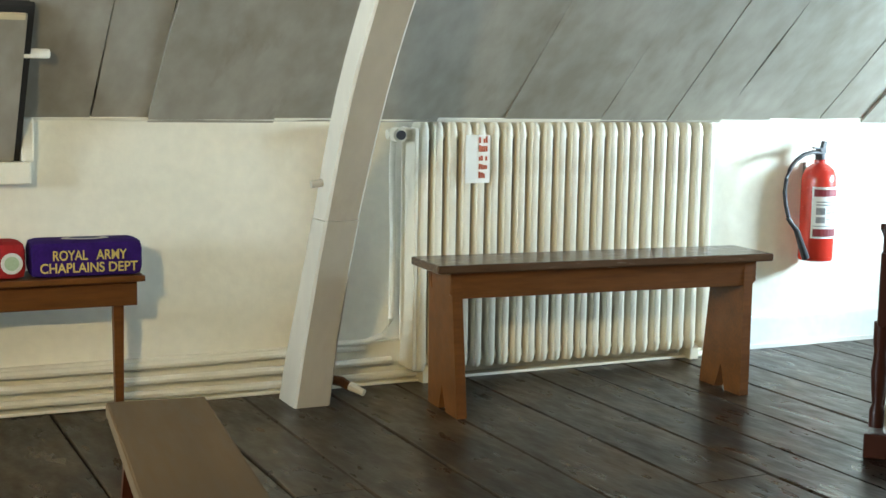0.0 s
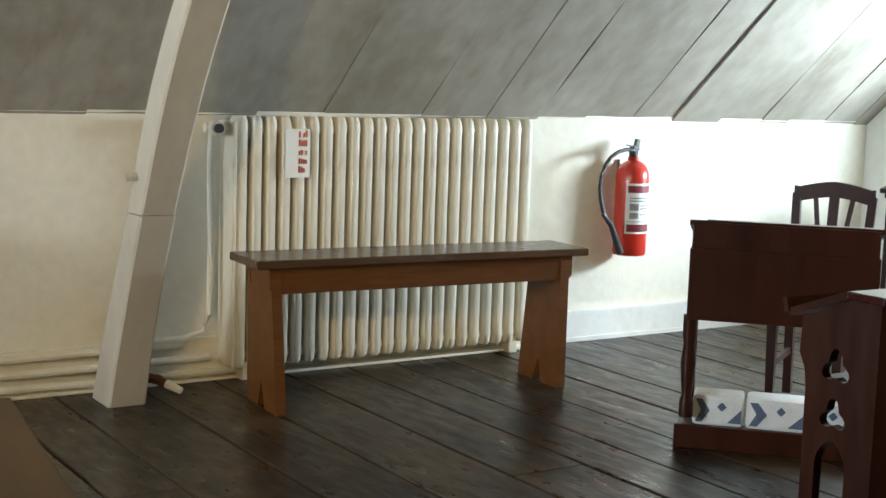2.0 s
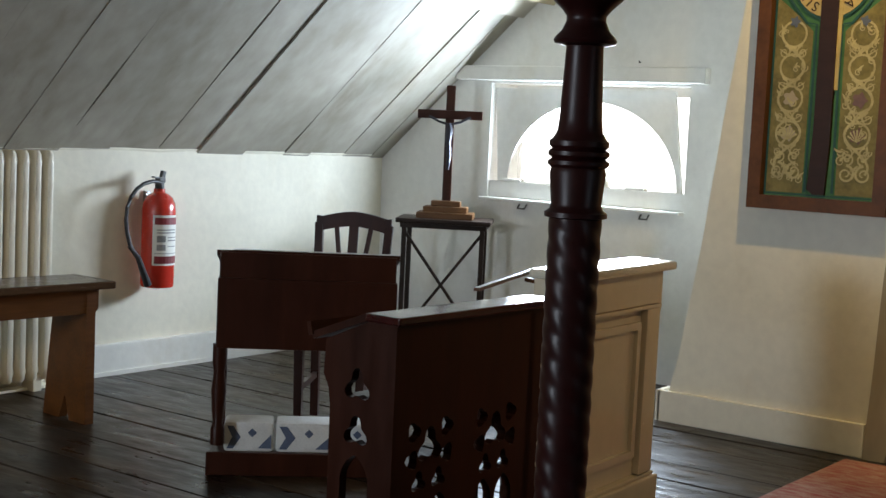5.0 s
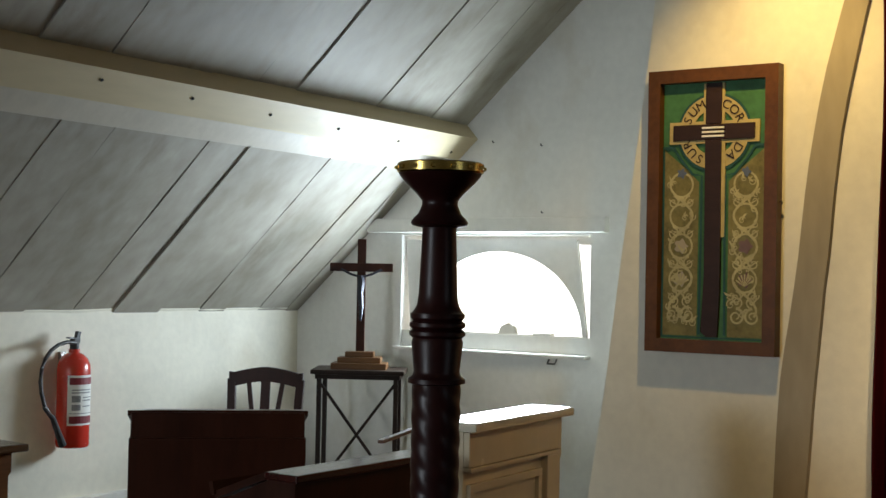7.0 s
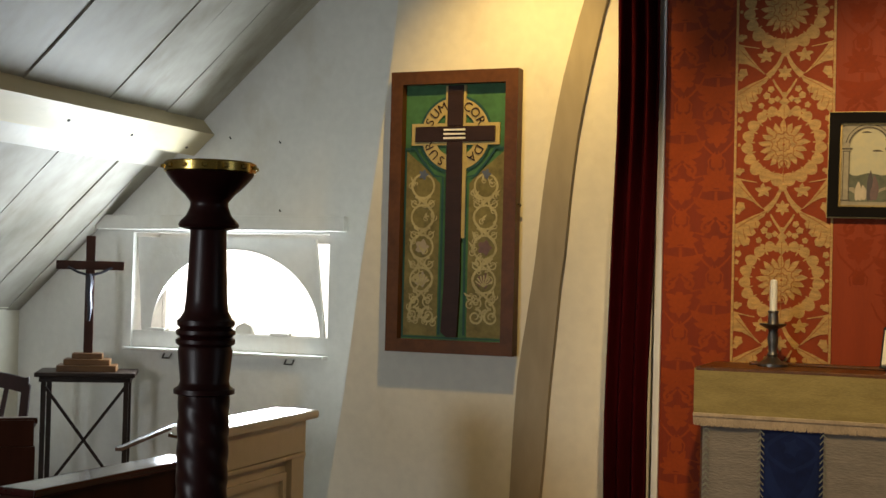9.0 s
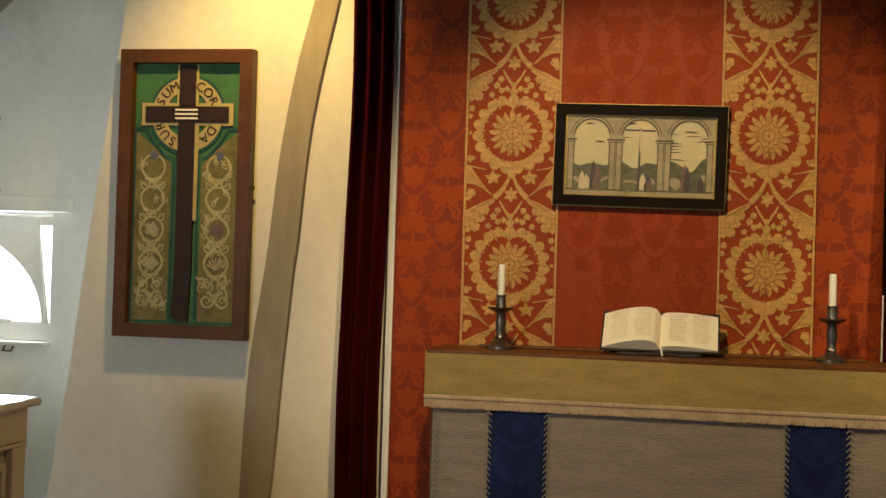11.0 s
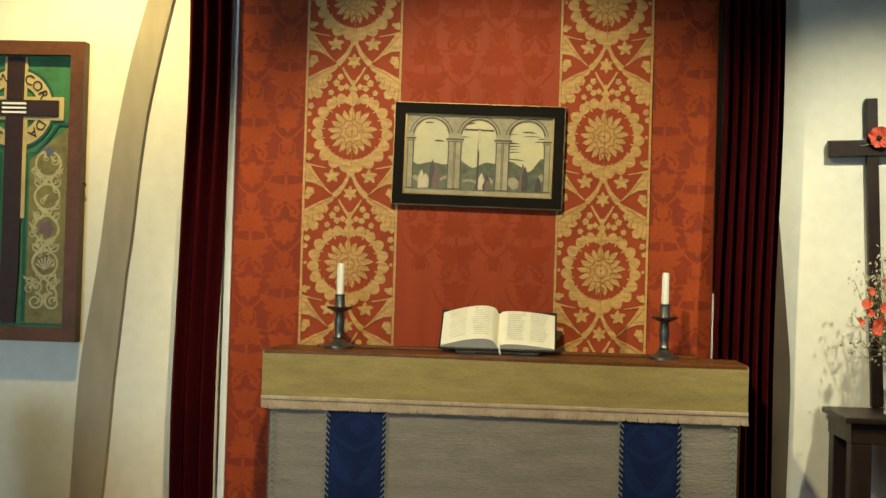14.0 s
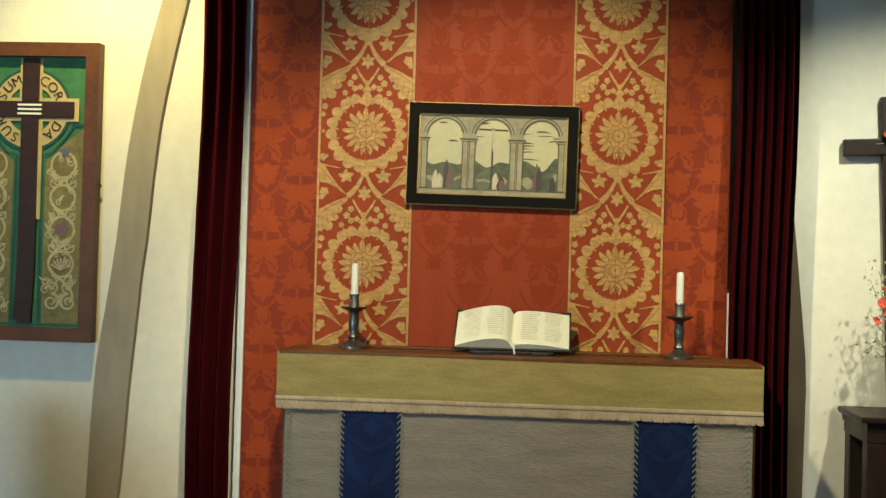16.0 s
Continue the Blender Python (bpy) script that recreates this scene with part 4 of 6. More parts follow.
def back_desk():
    """Plain kneeling desk seen from behind; local x along its back, local y away from the viewer."""
    a, b = Vector((2.852, 3.02, 0)), Vector((3.235, 2.615, 0))
    turn = math.degrees(math.atan2((b - a).y, (b - a).x))
    d = thing("kneeling_desk", "dark mahogany kneeling desk with an open base, back towards the room", "desk", pose(a.x, a.y, 0, 0, 0, turn))
    L = (b - a).length
    g = Geo().box((0, 0, 0.40), (L, 0.018, 0.62), 0.003)
    part("back_panel", g, MAHOG, d)
    part("upper_panel", Geo().box((0.004, 0.012, 0.605), (L - 0.004, 0.03, 0.70), 0.004), MAHOG, d)
    g = Geo().bar((L / 2, 0.02, 0.698), (L / 2, 0.30, 0.635), L + 0.012, 0.016)
    part("sloping_top", g, MAHOG, d)
    part("paper_sheet", Geo().bar((L / 2 + 0.02, 0.03, 0.708), (L / 2 + 0.02, 0.25, 0.658), L - 0.05, 0.003), PAPER, d, "white sheet lying on the sloping top")
    for x in (0.0, L - 0.02):
        part("side_panel", Geo().box((x, 0.02, 0.42), (x + 0.02, 0.27, 0.62), 0.003), MAHOG, d)
        g = Geo().lathe([(0.022, 0.09), (0.022, 0.14), (0.015, 0.16), (0.02, 0.20), (0.024, 0.26), (0.018, 0.32), (0.022, 0.345), (0.022, 0.41)], 12, Matrix.Translation((x + 0.012, 0.03, 0)))
        g.smooth = True
        part("leg", g, MAHOG, d)
        part("leg", Geo().box((x, 0.235, 0.05), (x + 0.025, 0.26, 0.42), 0.003), MAHOG, d)
    part("base_board", Geo().box((-0.02, -0.012, 0.0), (L + 0.02, 0.012, 0.074), 0.004), MAHOG, d)
    part("kneeling_board", Geo().box((-0.015, 0.0125, 0.032), (L + 0.015, 0.42, 0.055), 0.004), MAHOG, d)
    for x in (-0.01, L - 0.012):
        part("runner", Geo().box((x, 0.0125, 0.0), (x + 0.022, 0.42, 0.0315), 0.003), MAHOG, d)
    x = 0.03
    m = d.matrix_world
    for w in (0.165, 0.19, 0.13):
        k = thing("standing_kneeler", "white and slate-blue embroidered kneeler stood in the desk base", "kneeler", m @ pose(x, 0.07, 0.0555), "kneelers in the desk")
        g = Geo().box((0, 0, 0), (w - 0.008, 0.12, 0.098), 0.014)
        g.smooth = True
        part("cushion", g, WHITEWOOL, k)
        e = w - 0.014
        q = loose(Geo().flat([(0.010, 0.012), (e * 0.20, 0.012), (e * 0.36, 0.050), (e * 0.20, 0.086), (0.010, 0.086), (e * 0.18, 0.050)]).flat([(e * 0.72, 0.014), (e, 0.014), (e, 0.060)]).flat(disc(e * 0.60, 0.064, 0.012, 12, 4, 0.2)), Matrix.Translation((0, -0.002, 0)) @ UPX)
        part("stitched_shape", q, BLUEWOOL, k, "slate-blue stitched wedge")
        x += w


back_desk()


def front_desk():
    """Gothic prayer desk: pierced panels, sloping top. Local x along its front, y away."""
    d = thing("prayer_desk", "dark carved prayer desk with pierced gothic panels and sloping top", "desk", pose(2.15, 1.715, 0, 0, 0, -1.2))
    L, D, H = 0.515, 0.20, 0.712
    holes = []
    for c in (0.105, 0.345):
        holes += [trefoil(c, 0.425, 0.034), disc(c - 0.056, 0.462, 0.021, 12, 3, 0.2), disc(c + 0.056, 0.462, 0.021, 12, 3, 0.2), disc(c - 0.060, 0.402, 0.020, 12, 3, 0.2, 1), disc(c + 0.060, 0.402, 0.020, 12, 3, 0.2, 1),
                  trefoil(c - 0.034, 0.350, 0.020), trefoil(c + 0.034, 0.350, 0.020), arch(c - 0.072, c - 0.007, 0.10, 0.318, 0.5), arch(c + 0.007, c + 0.072, 0.10, 0.318, 0.5)]
    notches = []
    for i in range(11):
        for k in range(9):
            u = radians(-90 + 22.5 * k)
            notches.append((L + 0.040 - 0.040 * max(math.cos(u), 0) ** 0.7, 0.125 + 0.048 * i + 0.0185 * math.sin(u)))
    g = Geo().plate([(0.0, 0.0), (0.05, 0), (0.075, 0.045), (L - 0.075, 0.045), (L - 0.05, 0), (L + 0.040, 0)] + notches + [(L + 0.040, H - 0.012), (0, H - 0.012)], holes, 0.022, Matrix.Translation((0, 0.022, 0)) @ UPX)
    part("front_panel", g, MAHOG, d, "carved panel pierced with trefoils over lancets")
    for x in (-0.022, L - 0.05):
        slope = [(0.075, H - 0.0125), (D, H - 0.066)]
        g = Geo().plate([(0.0, 0.0), (D + 0.02, 0.0), (D + 0.02, 0.06), (D - 0.02, 0.10), (D - 0.018, 0.50), (D - 0.012, 0.54), (D + 0.004, 0.57), slope[1], slope[0], (0.0, H - 0.012)],
                        [trefoil(0.105, 0.555, 0.030), trefoil(0.105, 0.455, 0.028), arch(0.065, 0.145, 0.12, 0.405, 0.4)], 0.022, Matrix.Translation((x, 0, 0)) @ UPY)
        part("side_panel", g, MAHOG, d, "carved end panel pierced with trefoils")
    part("ledge", Geo().box((-0.04, -0.02, H - 0.0115), (L + 0.04, 0.075, H + 0.006), 0.004), SHINY, d, "polished ledge that glares in the window light")
    part("sloping_top", Geo().bar((L / 2, 0.0755, H - 0.003), (L / 2, D + 0.03, H - 0.062), L + 0.07, 0.016), MAHOG, d)
    part("book_lip", Geo().bar((L / 2, D + 0.028, H - 0.045), (L / 2, D + 0.040, H - 0.048), L + 0.08, 0.03), MAHOG, d)
    part("shelf", Geo().box((0, 0.0225, 0.50), (L - 0.051, D, 0.515)), MAHOG, d)
    part("kneeling_step", Geo().box((-0.022, D + 0.0205, 0.03), (L + 0.022, D + 0.30, 0.075), 0.005), MAHOG, d)


front_desk()


def torchere():
    """Barley-twist candle stand with a brass-rimmed bowl."""
    t = thing("candle_stand", "tall dark mahogany barley-twist candle stand with a brass-rimmed bowl", "candle stand", pose(1.435, 0.875, 0))
    twist = []
    for i in range(221):
        z = 0.22 + (1.005 - 0.22) * i / 220
        twist.append((0.0335, z))

    def shape(a, z):
        return 0.965 + 0.055 * abs(math.sin(2 * a + math.pi * z / 0.033))

    g = Geo().lathe(twist, 40, shape=shape)
    g.smooth = True
    part("twisted_shaft", g, POSTWOOD, t)
    prof = [(0.034, 1.004), (0.040, 1.006), (0.040, 1.012), (0.034, 1.016), (0.032, 1.022), (0.036, 1.062), (0.034, 1.068), (0.039, 1.072), (0.039, 1.077), (0.034, 1.080), (0.039, 1.084), (0.039, 1.089), (0.034, 1.092), (0.038, 1.096), (0.038, 1.102),
            (0.034, 1.105), (0.029, 1.114), (0.027, 1.13), (0.0235, 1.218), (0.024, 1.221), (0.038, 1.224), (0.040, 1.228), (0.038, 1.232), (0.030, 1.240), (0.025, 1.252), (0.025, 1.258), (0.032, 1.267), (0.046, 1.280), (0.056, 1.292), (0.059, 1.298)]
    g = Geo().lathe(prof, 32)
    g.smooth = True
    part("turned_head", g, POSTWOOD, t)
    g = Geo().lathe([(0.0585, 1.296), (0.0605, 1.298), (0.0605, 1.309), (0.058, 1.311), (0.052, 1.308), (0.050, 1.30)], 40)
    g.smooth = True
    part("brass_rim", g, BRASS, t, "shiny brass rim with round studs")
    for i in range(14):
        a = 2 * math.pi * i / 14
        g = Geo().lathe([(0.0005, -0.003), (0.004, -0.002), (0.004, 0.002), (0.0005, 0.003)], 8, Matrix.Translation((0.0605 * math.cos(a), 0.0605 * math.sin(a), 1.3035)))
        part("stud", g, BRASS, t)
    g = Geo().lathe([(0.12, 0.0), (0.12, 0.03), (0.10, 0.045), (0.09, 0.07), (0.045, 0.09), (0.036, 0.12), (0.044, 0.15), (0.036, 0.18), (0.042, 0.20), (0.034, 0.222)], 32)
    g.smooth = True
    part("base", g, POSTWOOD, t)


torchere()


def cream_desk():
    """Cream painted desk front with a narrow moulded ledge, fielded panels and a scrolled end."""
    d = thing("reading_desk", "cream painted reading desk, its ledge shining in the window light", "desk", pose(3.0, 1.835, 0, 0, 0, 3))
    L, D, H = 0.555, 0.115, 0.75
    part("ledge", Geo().box((-0.015, -0.03, H - 0.026), (L + 0.045, D + 0.01, H), 0.009), CREAMGLOSS, d, "glossy cream ledge")
    part("body", Geo().box((0, 0.02, 0.11), (L, D, H - 0.0265), 0.004), CREAMPAINT, d)
    part("frieze", Geo().box((0.0, 0.0, H - 0.125), (L, 0.0195, H - 0.027), 0.004), CREAMPAINT, d)
    part("frieze_bead", Geo().box((0.0, -0.008, H - 0.137), (L, 0.0195, H - 0.126), 0.002), CREAMPAINT, d)
    for x in (0.02,):
        w, z0, z1 = L - 0.12, 0.17, H - 0.175
        rect = lambda k: [(x + k, z0 + k), (x + w - k, z0 + k), (x + w - k, z1 - k), (x + k, z1 - k)]
        part("panel_moulding", Geo().plate(rect(0), [rect(0.022)], 0.013, Matrix.Translation((0, 0.0195, 0)) @ UPX), CREAMPAINT, d)
    part("pilaster", Geo().box((L - 0.085, -0.004, 0.115), (L, 0.0195, H - 0.138), 0.004), CREAMPAINT, d)
    part("plinth", Geo().box((-0.012, -0.012, 0), (L + 0.035, D + 0.01, 0.10), 0.006), CREAMPAINT, d)
    part("plinth_moulding", Geo().box((-0.005, -0.004, 0.1005), (L + 0.018, D, 0.112), 0.004), CREAMPAINT, d)
    g = Geo().plate([(0.0, 0.113), (0.045, 0.113), (0.03, 0.16), (0.012, 0.22), (0.008, 0.46), (0.016, 0.52), (0.032, 0.545), (0.030, 0.575), (0.044, 0.60), (0.044, H - 0.027), (0, H - 0.027)], [], 0.085, Matrix(((1, 0, 0, L), (0, 0, -1, 0.10), (0, 1, 0, 0), (0, 0, 0, 1))))
    part("scroll_bracket", g, CREAMPAINT, d)
    m = d.matrix_world.inverted()
    p, q = m @ Vector((3.06, 2.185, 0.662)), m @ Vector((3.62, 2.365, 0.667))
    part("book_board", Geo().bar(p, q, 0.018, 0.010, (-0.3, 1, 0)), FRAMEWOOD, d, "thin tan board behind the ledge")
    part("bracket", Geo().bar(Vector((0.42, D - 0.01, 0.64)), (p + q) / 2 + Vector((0.12, 0, -0.008)), 0.02, 0.012), FRAMEWOOD, d)


cream_desk()


def wooden_chair():
    c = thing("side_chair", "dark mahogany side chair with a shaped crest rail and slatted back", "chair", pose(3.64, 3.21, 0, 0, 0, -60))
    # local y points to the back of the chair
    w, dp, sz, hz = 0.280, 0.32, 0.40, 0.755
    part("seat", Geo().box((-w / 2, -dp / 2, sz - 0.03), (w / 2, dp / 2 - 0.01, sz), 0.01), MAHOG, c)
    for s in (-1, 1):
        part("front_leg", Geo().bar((s * (w / 2 - 0.03), -dp / 2 + 0.03, 0), (s * (w / 2 - 0.025), -dp / 2 + 0.03, sz - 0.03), 0.026, 0.026, w2=0.034, d2=0.034), MAHOG, c)
        g = Geo().bar((s * (w / 2 - 0.02), dp / 2 + 0.03, 0), (s * (w / 2 - 0.02), dp / 2, sz), 0.03, 0.03).bar((s * (w / 2 - 0.02), dp / 2, sz), (s * (w / 2 - 0.005), dp / 2 + 0.06, hz - 0.02), 0.03, 0.026)
        part("back_post", g, MAHOG, c)
        part("stretcher", Geo().bar((s * (w / 2 - 0.028), -dp / 2 + 0.03, 0.16), (s * (w / 2 - 0.022), dp / 2 + 0.02, 0.16), 0.016, 0.022), MAHOG, c)
    n, vs, fs = 16, [], []
    for i in range(n + 1):
        u = -1 + 2 * i / n
        x = u * (w / 2 + 0.004)
        top = hz + 0.028 * (1 - abs(u) ** 1.6) + (0.008 if abs(u) > 0.9 else 0)
        for dy, z in ((-0.012, top - 0.055), (0.012, top - 0.055), (0.012, top), (-0.012, top)):
            vs.append((x, dp / 2 + 0.058 + dy, z))
    for i in range(n):
        for k in range(4):
            fs.append((4 * i + k, 4 * i + (k + 1) % 4, 4 * i + 4 + (k + 1) % 4, 4 * i + 4 + k))
    fs += [(3, 2, 1, 0), tuple(4 * n + k for k in range(4))]
    part("crest_rail", Geo().add(vs, fs), MAHOG, c)
    for s, wd in ((-0.052, 0.017), (0.0, 0.036), (0.052, 0.017)):
        part("slat", Geo().bar((s * 0.55, dp / 2 + 0.012, sz + 0.06), (s * 1.3, dp / 2 + 0.055, hz - 0.02), wd, 0.01), MAHOG, c)
    part("lower_rail", Geo().bar((-w / 2 + 0.02, dp / 2 + 0.008, sz + 0.06), (w / 2 - 0.02, dp / 2 + 0.008, sz + 0.06), 0.02, 0.03, (0, 1, 0)), MAHOG, c)


wooden_chair()


def corner_stand():
    a, b = Vector((4.93, 3.975, 0)), Vector((5.14, 3.645, 0))
    turn = math.degrees(math.atan2((b - a).y, (b - a).x))
    s = thing("cross_stand", "slender dark wooden stand with crossed braces", "stand", pose(a.x, a.y, 0, 0, 0, turn))
    L, D, H = (b - a).length, 0.26, 0.685
    part("top", Geo().box((-0.03, -0.03, H - 0.022), (L + 0.03, D + 0.03, H), 0.005), WALNUT, s)
    part("apron", Geo().box((-0.01, -0.01, H - 0.045), (L + 0.01, D + 0.01, H - 0.0225), 0.003), WALNUT, s)
    for x in (0.01, L - 0.01):
        for y in (0.01, D - 0.01):
            part("leg", Geo().bar((x, y, 0), (x, y, H - 0.045), 0.022, 0.022), WALNUT, s)
    part("brace", Geo().bar((0.01, 0.01, 0.12), (L - 0.01, 0.01, H - 0.06), 0.016, 0.014, (0, 1, 0)), WALNUT, s)
    part("brace", Geo().bar((L - 0.01, 0.0105, 0.12), (0.01, 0.0105, H - 0.06), 0.016, 0.0135, (0, 1, 0)), WALNUT, s)
    # crucifix on it
    c = thing("standing_cross", "dark wooden standing cross on a stepped golden-oak base", "cross", s.matrix_world @ pose(L / 2, D / 2 - 0.02, H))
    for w, z0, z1 in ((0.135, 0, 0.03), (0.105, 0.03, 0.058), (0.07, 0.058, 0.085)):
        part("base_step", Geo().box((-w, -w * 0.62, z0), (w, w * 0.62, z1 - 0.0005), 0.004), OAK, c)
    part("upright", Geo().box((-0.021, -0.011, 0.085), (0.021, 0.011, 0.635), 0.003), MAHOG, c)
    part("crossbar", Geo().box((-0.155, -0.0135, 0.475), (0.155, 0.0085, 0.517), 0.003), MAHOG, c)
    g = Geo().tube([(0, -0.022, 0.455), (0.002, -0.028, 0.42), (-0.002, -0.027, 0.37), (0.004, -0.03, 0.30), (0, -0.024, 0.235)], [0.012, 0.019, 0.015, 0.013, 0.007], 8)
    g.tube([(-0.10, -0.02, 0.487), (-0.05, -0.024, 0.462), (0, -0.024, 0.448), (0.05, -0.024, 0.462), (0.10, -0.02, 0.487)], 0.0065, 6)
    g.smooth = True
    part("plain_figure", g, CORPUS, c, "small dark bronze figure, plain in form")


corner_stand()

# ---- altar wall ----
picture = thing("carved_panel_picture", "tall relief panel of a brown cross, red-brown wooden frame", "picture", wall_frame(BREAST, 1.853, 1.417))
PW, PH, FB = 0.262, 0.542, 0.05
g = Geo().plate([(-PW, -PH), (PW, -PH), (PW, PH), (-PW, PH)], [[(-PW + FB, -PH + FB), (PW - FB, -PH + FB), (PW - FB, PH - FB), (-PW + FB, PH - FB)]], 0.052, Matrix.Translation((0, 0, 0.006)))
part("frame", g, FRAMEWOOD, picture)
IW, IH = PW - FB, PH - FB
part("ground", Geo().box((-IW, -IH, 0.008), (IW, IH, 0.020)), GREENGLASS, picture, "green painted ground")
Z = Matrix.Translation
CY = 0.30
lay = lambda geo, h: loose(geo, Z((0, 0, h)))
part("olive_field", lay(Geo().flat([(-IW + 0.010, -IH + 0.014), (-0.062, -IH + 0.014), (-0.060, CY - 0.19), (-0.11, CY - 0.14), (-IW + 0.010, CY - 0.065)]).flat([(IW - 0.010, -IH + 0.014), (0.062, -IH + 0.014), (0.060, CY - 0.19), (0.11, CY - 0.14), (IW - 0.010, CY - 0.065)]), 0.023), OLIVEPANEL, picture)
g = Geo()
for s in (-1, 1):
    g.ribbon([(s * 0.052, -IH + 0.02), (s * 0.050, -0.30), (s * 0.048, -0.12), (s * 0.048, CY - 0.165), (s * 0.085, CY - 0.16), (s * 0.135, CY - 0.10), (s * 0.165, CY - 0.055), (s * IW, CY - 0.055)], 0.010)
g.ribbon([(-IW + 0.006, CY - 0.055), (-IW + 0.006, -IH + 0.008), (IW - 0.006, -IH + 0.008), (IW - 0.006, CY - 0.055)], 0.008)
part("teal_outline", lay(g, 0.026), TEAL, picture)
g = Geo().ribbon([(0.145 * math.cos(a), CY + 0.145 * math.sin(a)) for a in np.linspace(0, 2 * math.pi, 49)], 0.012)
part("ring_outline", lay(g, 0.0262), TEAL, picture)
g = Geo().ribbon([(0.114 * math.cos(a), CY + 0.114 * math.sin(a)) for a in np.linspace(0, 2 * math.pi, 49)], 0.054)
part("letter_ring", lay(g, 0.028), IVORY, picture, "ivory ring with dark letters")
g = Geo().box((-0.182, CY - 0.042, 0.021), (0.182, CY + 0.042, 0.0295)).box((0.0, -0.10, 0.021), (0.047, CY - 0.0425, 0.0295)).box((-0.042, CY + 0.0425, 0.021), (0.042, CY + 0.187, 0.0295))
part("ivory_cross_border", g, IVORY, picture)
g = Geo().box((-0.165, CY - 0.030, 0.021), (0.165, CY + 0.030, 0.036), 0.003).box((-0.032, CY + 0.0305, 0.021), (0.032, IH - 0.004, 0.036), 0.003)
g.plate([(-0.032, CY - 0.0305), (-0.030, -0.25), (-0.040, -IH + 0.03), (-0.018, -IH + 0.012), (0.026, -IH + 0.012), (0.034, -0.30), (0.032, CY - 0.0305)], [], 0.015, Z((0, 0, 0.021)))
part("brown_cross", g, CROSSBROWN, picture)
g = Geo()
for y in (-0.016, 0.0, 0.016):
    g.box((-0.045, CY + y - 0.0035, 0.036), (0.045, CY + y + 0.0035, 0.0395))
part("binding", g, PAPER, picture, "three pale bands at the crossing")
for word, a0 in (("SUM", 137), ("COR", 45), ("SUR", 222), ("DA", -42)):
    for i, ch in enumerate(word):
        low = word in ("SUR", "DA")
        step = 19
        a = radians(a0 - (i - (len(word) - 1) / 2) * step)
        m = Z((0.114 * math.cos(a), CY + 0.114 * math.sin(a), 0.0312)) @ Matrix.Rotation(a - math.pi / 2, 4, 'Z')
        part("letter", loose(text_geo(ch, 0.050), m), CROSSBROWN, picture)


def fern(g, x0, y0, x1, y1, w, bend, n=12):
    """A pointed leaf from one point to another, bent sideways."""
    L = math.hypot(x1 - x0, y1 - y0)
    nx, ny_ = -(y1 - y0) / L, (x1 - x0) / L
    pts, ws = [], []
    for i in range(n + 1):
        s = i / n
        k = bend * math.sin(math.pi * s)
        pts.append((x0 + (x1 - x0) * s + nx * k, y0 + (y1 - y0) * s + ny_ * k))
        ws.append(max(0.001, w * math.sin(math.pi * min(1, 0.12 + 0.88 * s)) ** 0.8))
    g.ribbon(pts, ws)


def spiral(cx, cy, r0, turns, start, hand=1, n=26):
    return [(cx + r0 * (1 - 0.78 * i / n) * math.cos(start + hand * 2 * math.pi * turns * i / n), cy + r0 * (1 - 0.78 * i / n) * math.sin(start + hand * 2 * math.pi * turns * i / n)) for i in range(n + 1)]


for s in (-1, 1):
    g = Geo()
    cx = s * 0.130
    for k, y in enumerate((0.10, -0.02, -0.135, -0.262)):
        g.ribbon([(cx + 0.046 * math.cos(a), y + 0.046 * math.sin(a)) for a in np.linspace(0, 2 * math.pi, 25)], 0.008)
        for q in (-1, 1):
            g.ribbon(spiral(cx + q * 0.034, y - 0.066, 0.024, 1.3, math.pi / 2, q), [0.007 - 0.004 * i / 26 for i in range(27)])
            g.ribbon([(cx, y - 0.046), (cx + q * 0.02, y - 0.075), (cx + q * 0.052, y - 0.055)], [0.006, 0.008, 0.003])
    for q in (-1, 1):
        g.ribbon(spiral(cx + q * 0.032, -0.40, 0.032, 1.5, math.pi / 2, q), [0.010 - 0.006 * i / 26 for i in range(27)])
        g.ribbon(spiral(cx + q * 0.028, -0.345, 0.022, 1.2, -math.pi / 2, -q), 0.006)
    g.ribbon([(cx + s * 0.047 * math.cos((y - 0.10) / 0.119 * math.pi), y) for y in np.linspace(0.13, -0.40, 60)], 0.009)
    rr = random.Random(9 + s)
    for k in range(26):
        x, y = cx + rr.uniform(-0.055, 0.055), rr.uniform(-0.43, 0.13)
        g.ribbon(spiral(x, y, rr.uniform(0.010, 0.018), 1.1, rr.uniform(0, 6), rr.choice((-1, 1)), 14), [0.005 - 0.003 * i / 14 for i in range(15)])
        fern(g, x, y, x + rr.uniform(-0.03, 0.03), y + rr.uniform(0.01, 0.03), 0.009, 0.004, 6)
    part("vine_scroll", lay(g, 0.0255), RELIEF, picture, "pale gold curling vine relief")
    for y in (-0.135, -0.262):
        part("emblem", lay(Geo().flat(disc(cx, y, 0.026, 14, 5, 0.25)), 0.0258), DUSK if s < 0 else ROSEPAINT, picture)
    g = Geo()
    for i in range(7):
        a = radians(30 + 20 * i)
        g.ribbon([(cx, -0.285), (cx + 0.040 * math.cos(a), -0.285 + 0.045 * math.sin(a))], [0.002, 0.007])
    part("fan_emblem", lay(g, 0.0262), RELIEF, picture)
    part("blue_flower", lay(Geo().flat(disc(cx, 0.145, 0.017, 20, 5, 0.3)), 0.0262), BLUEWOOL, picture)

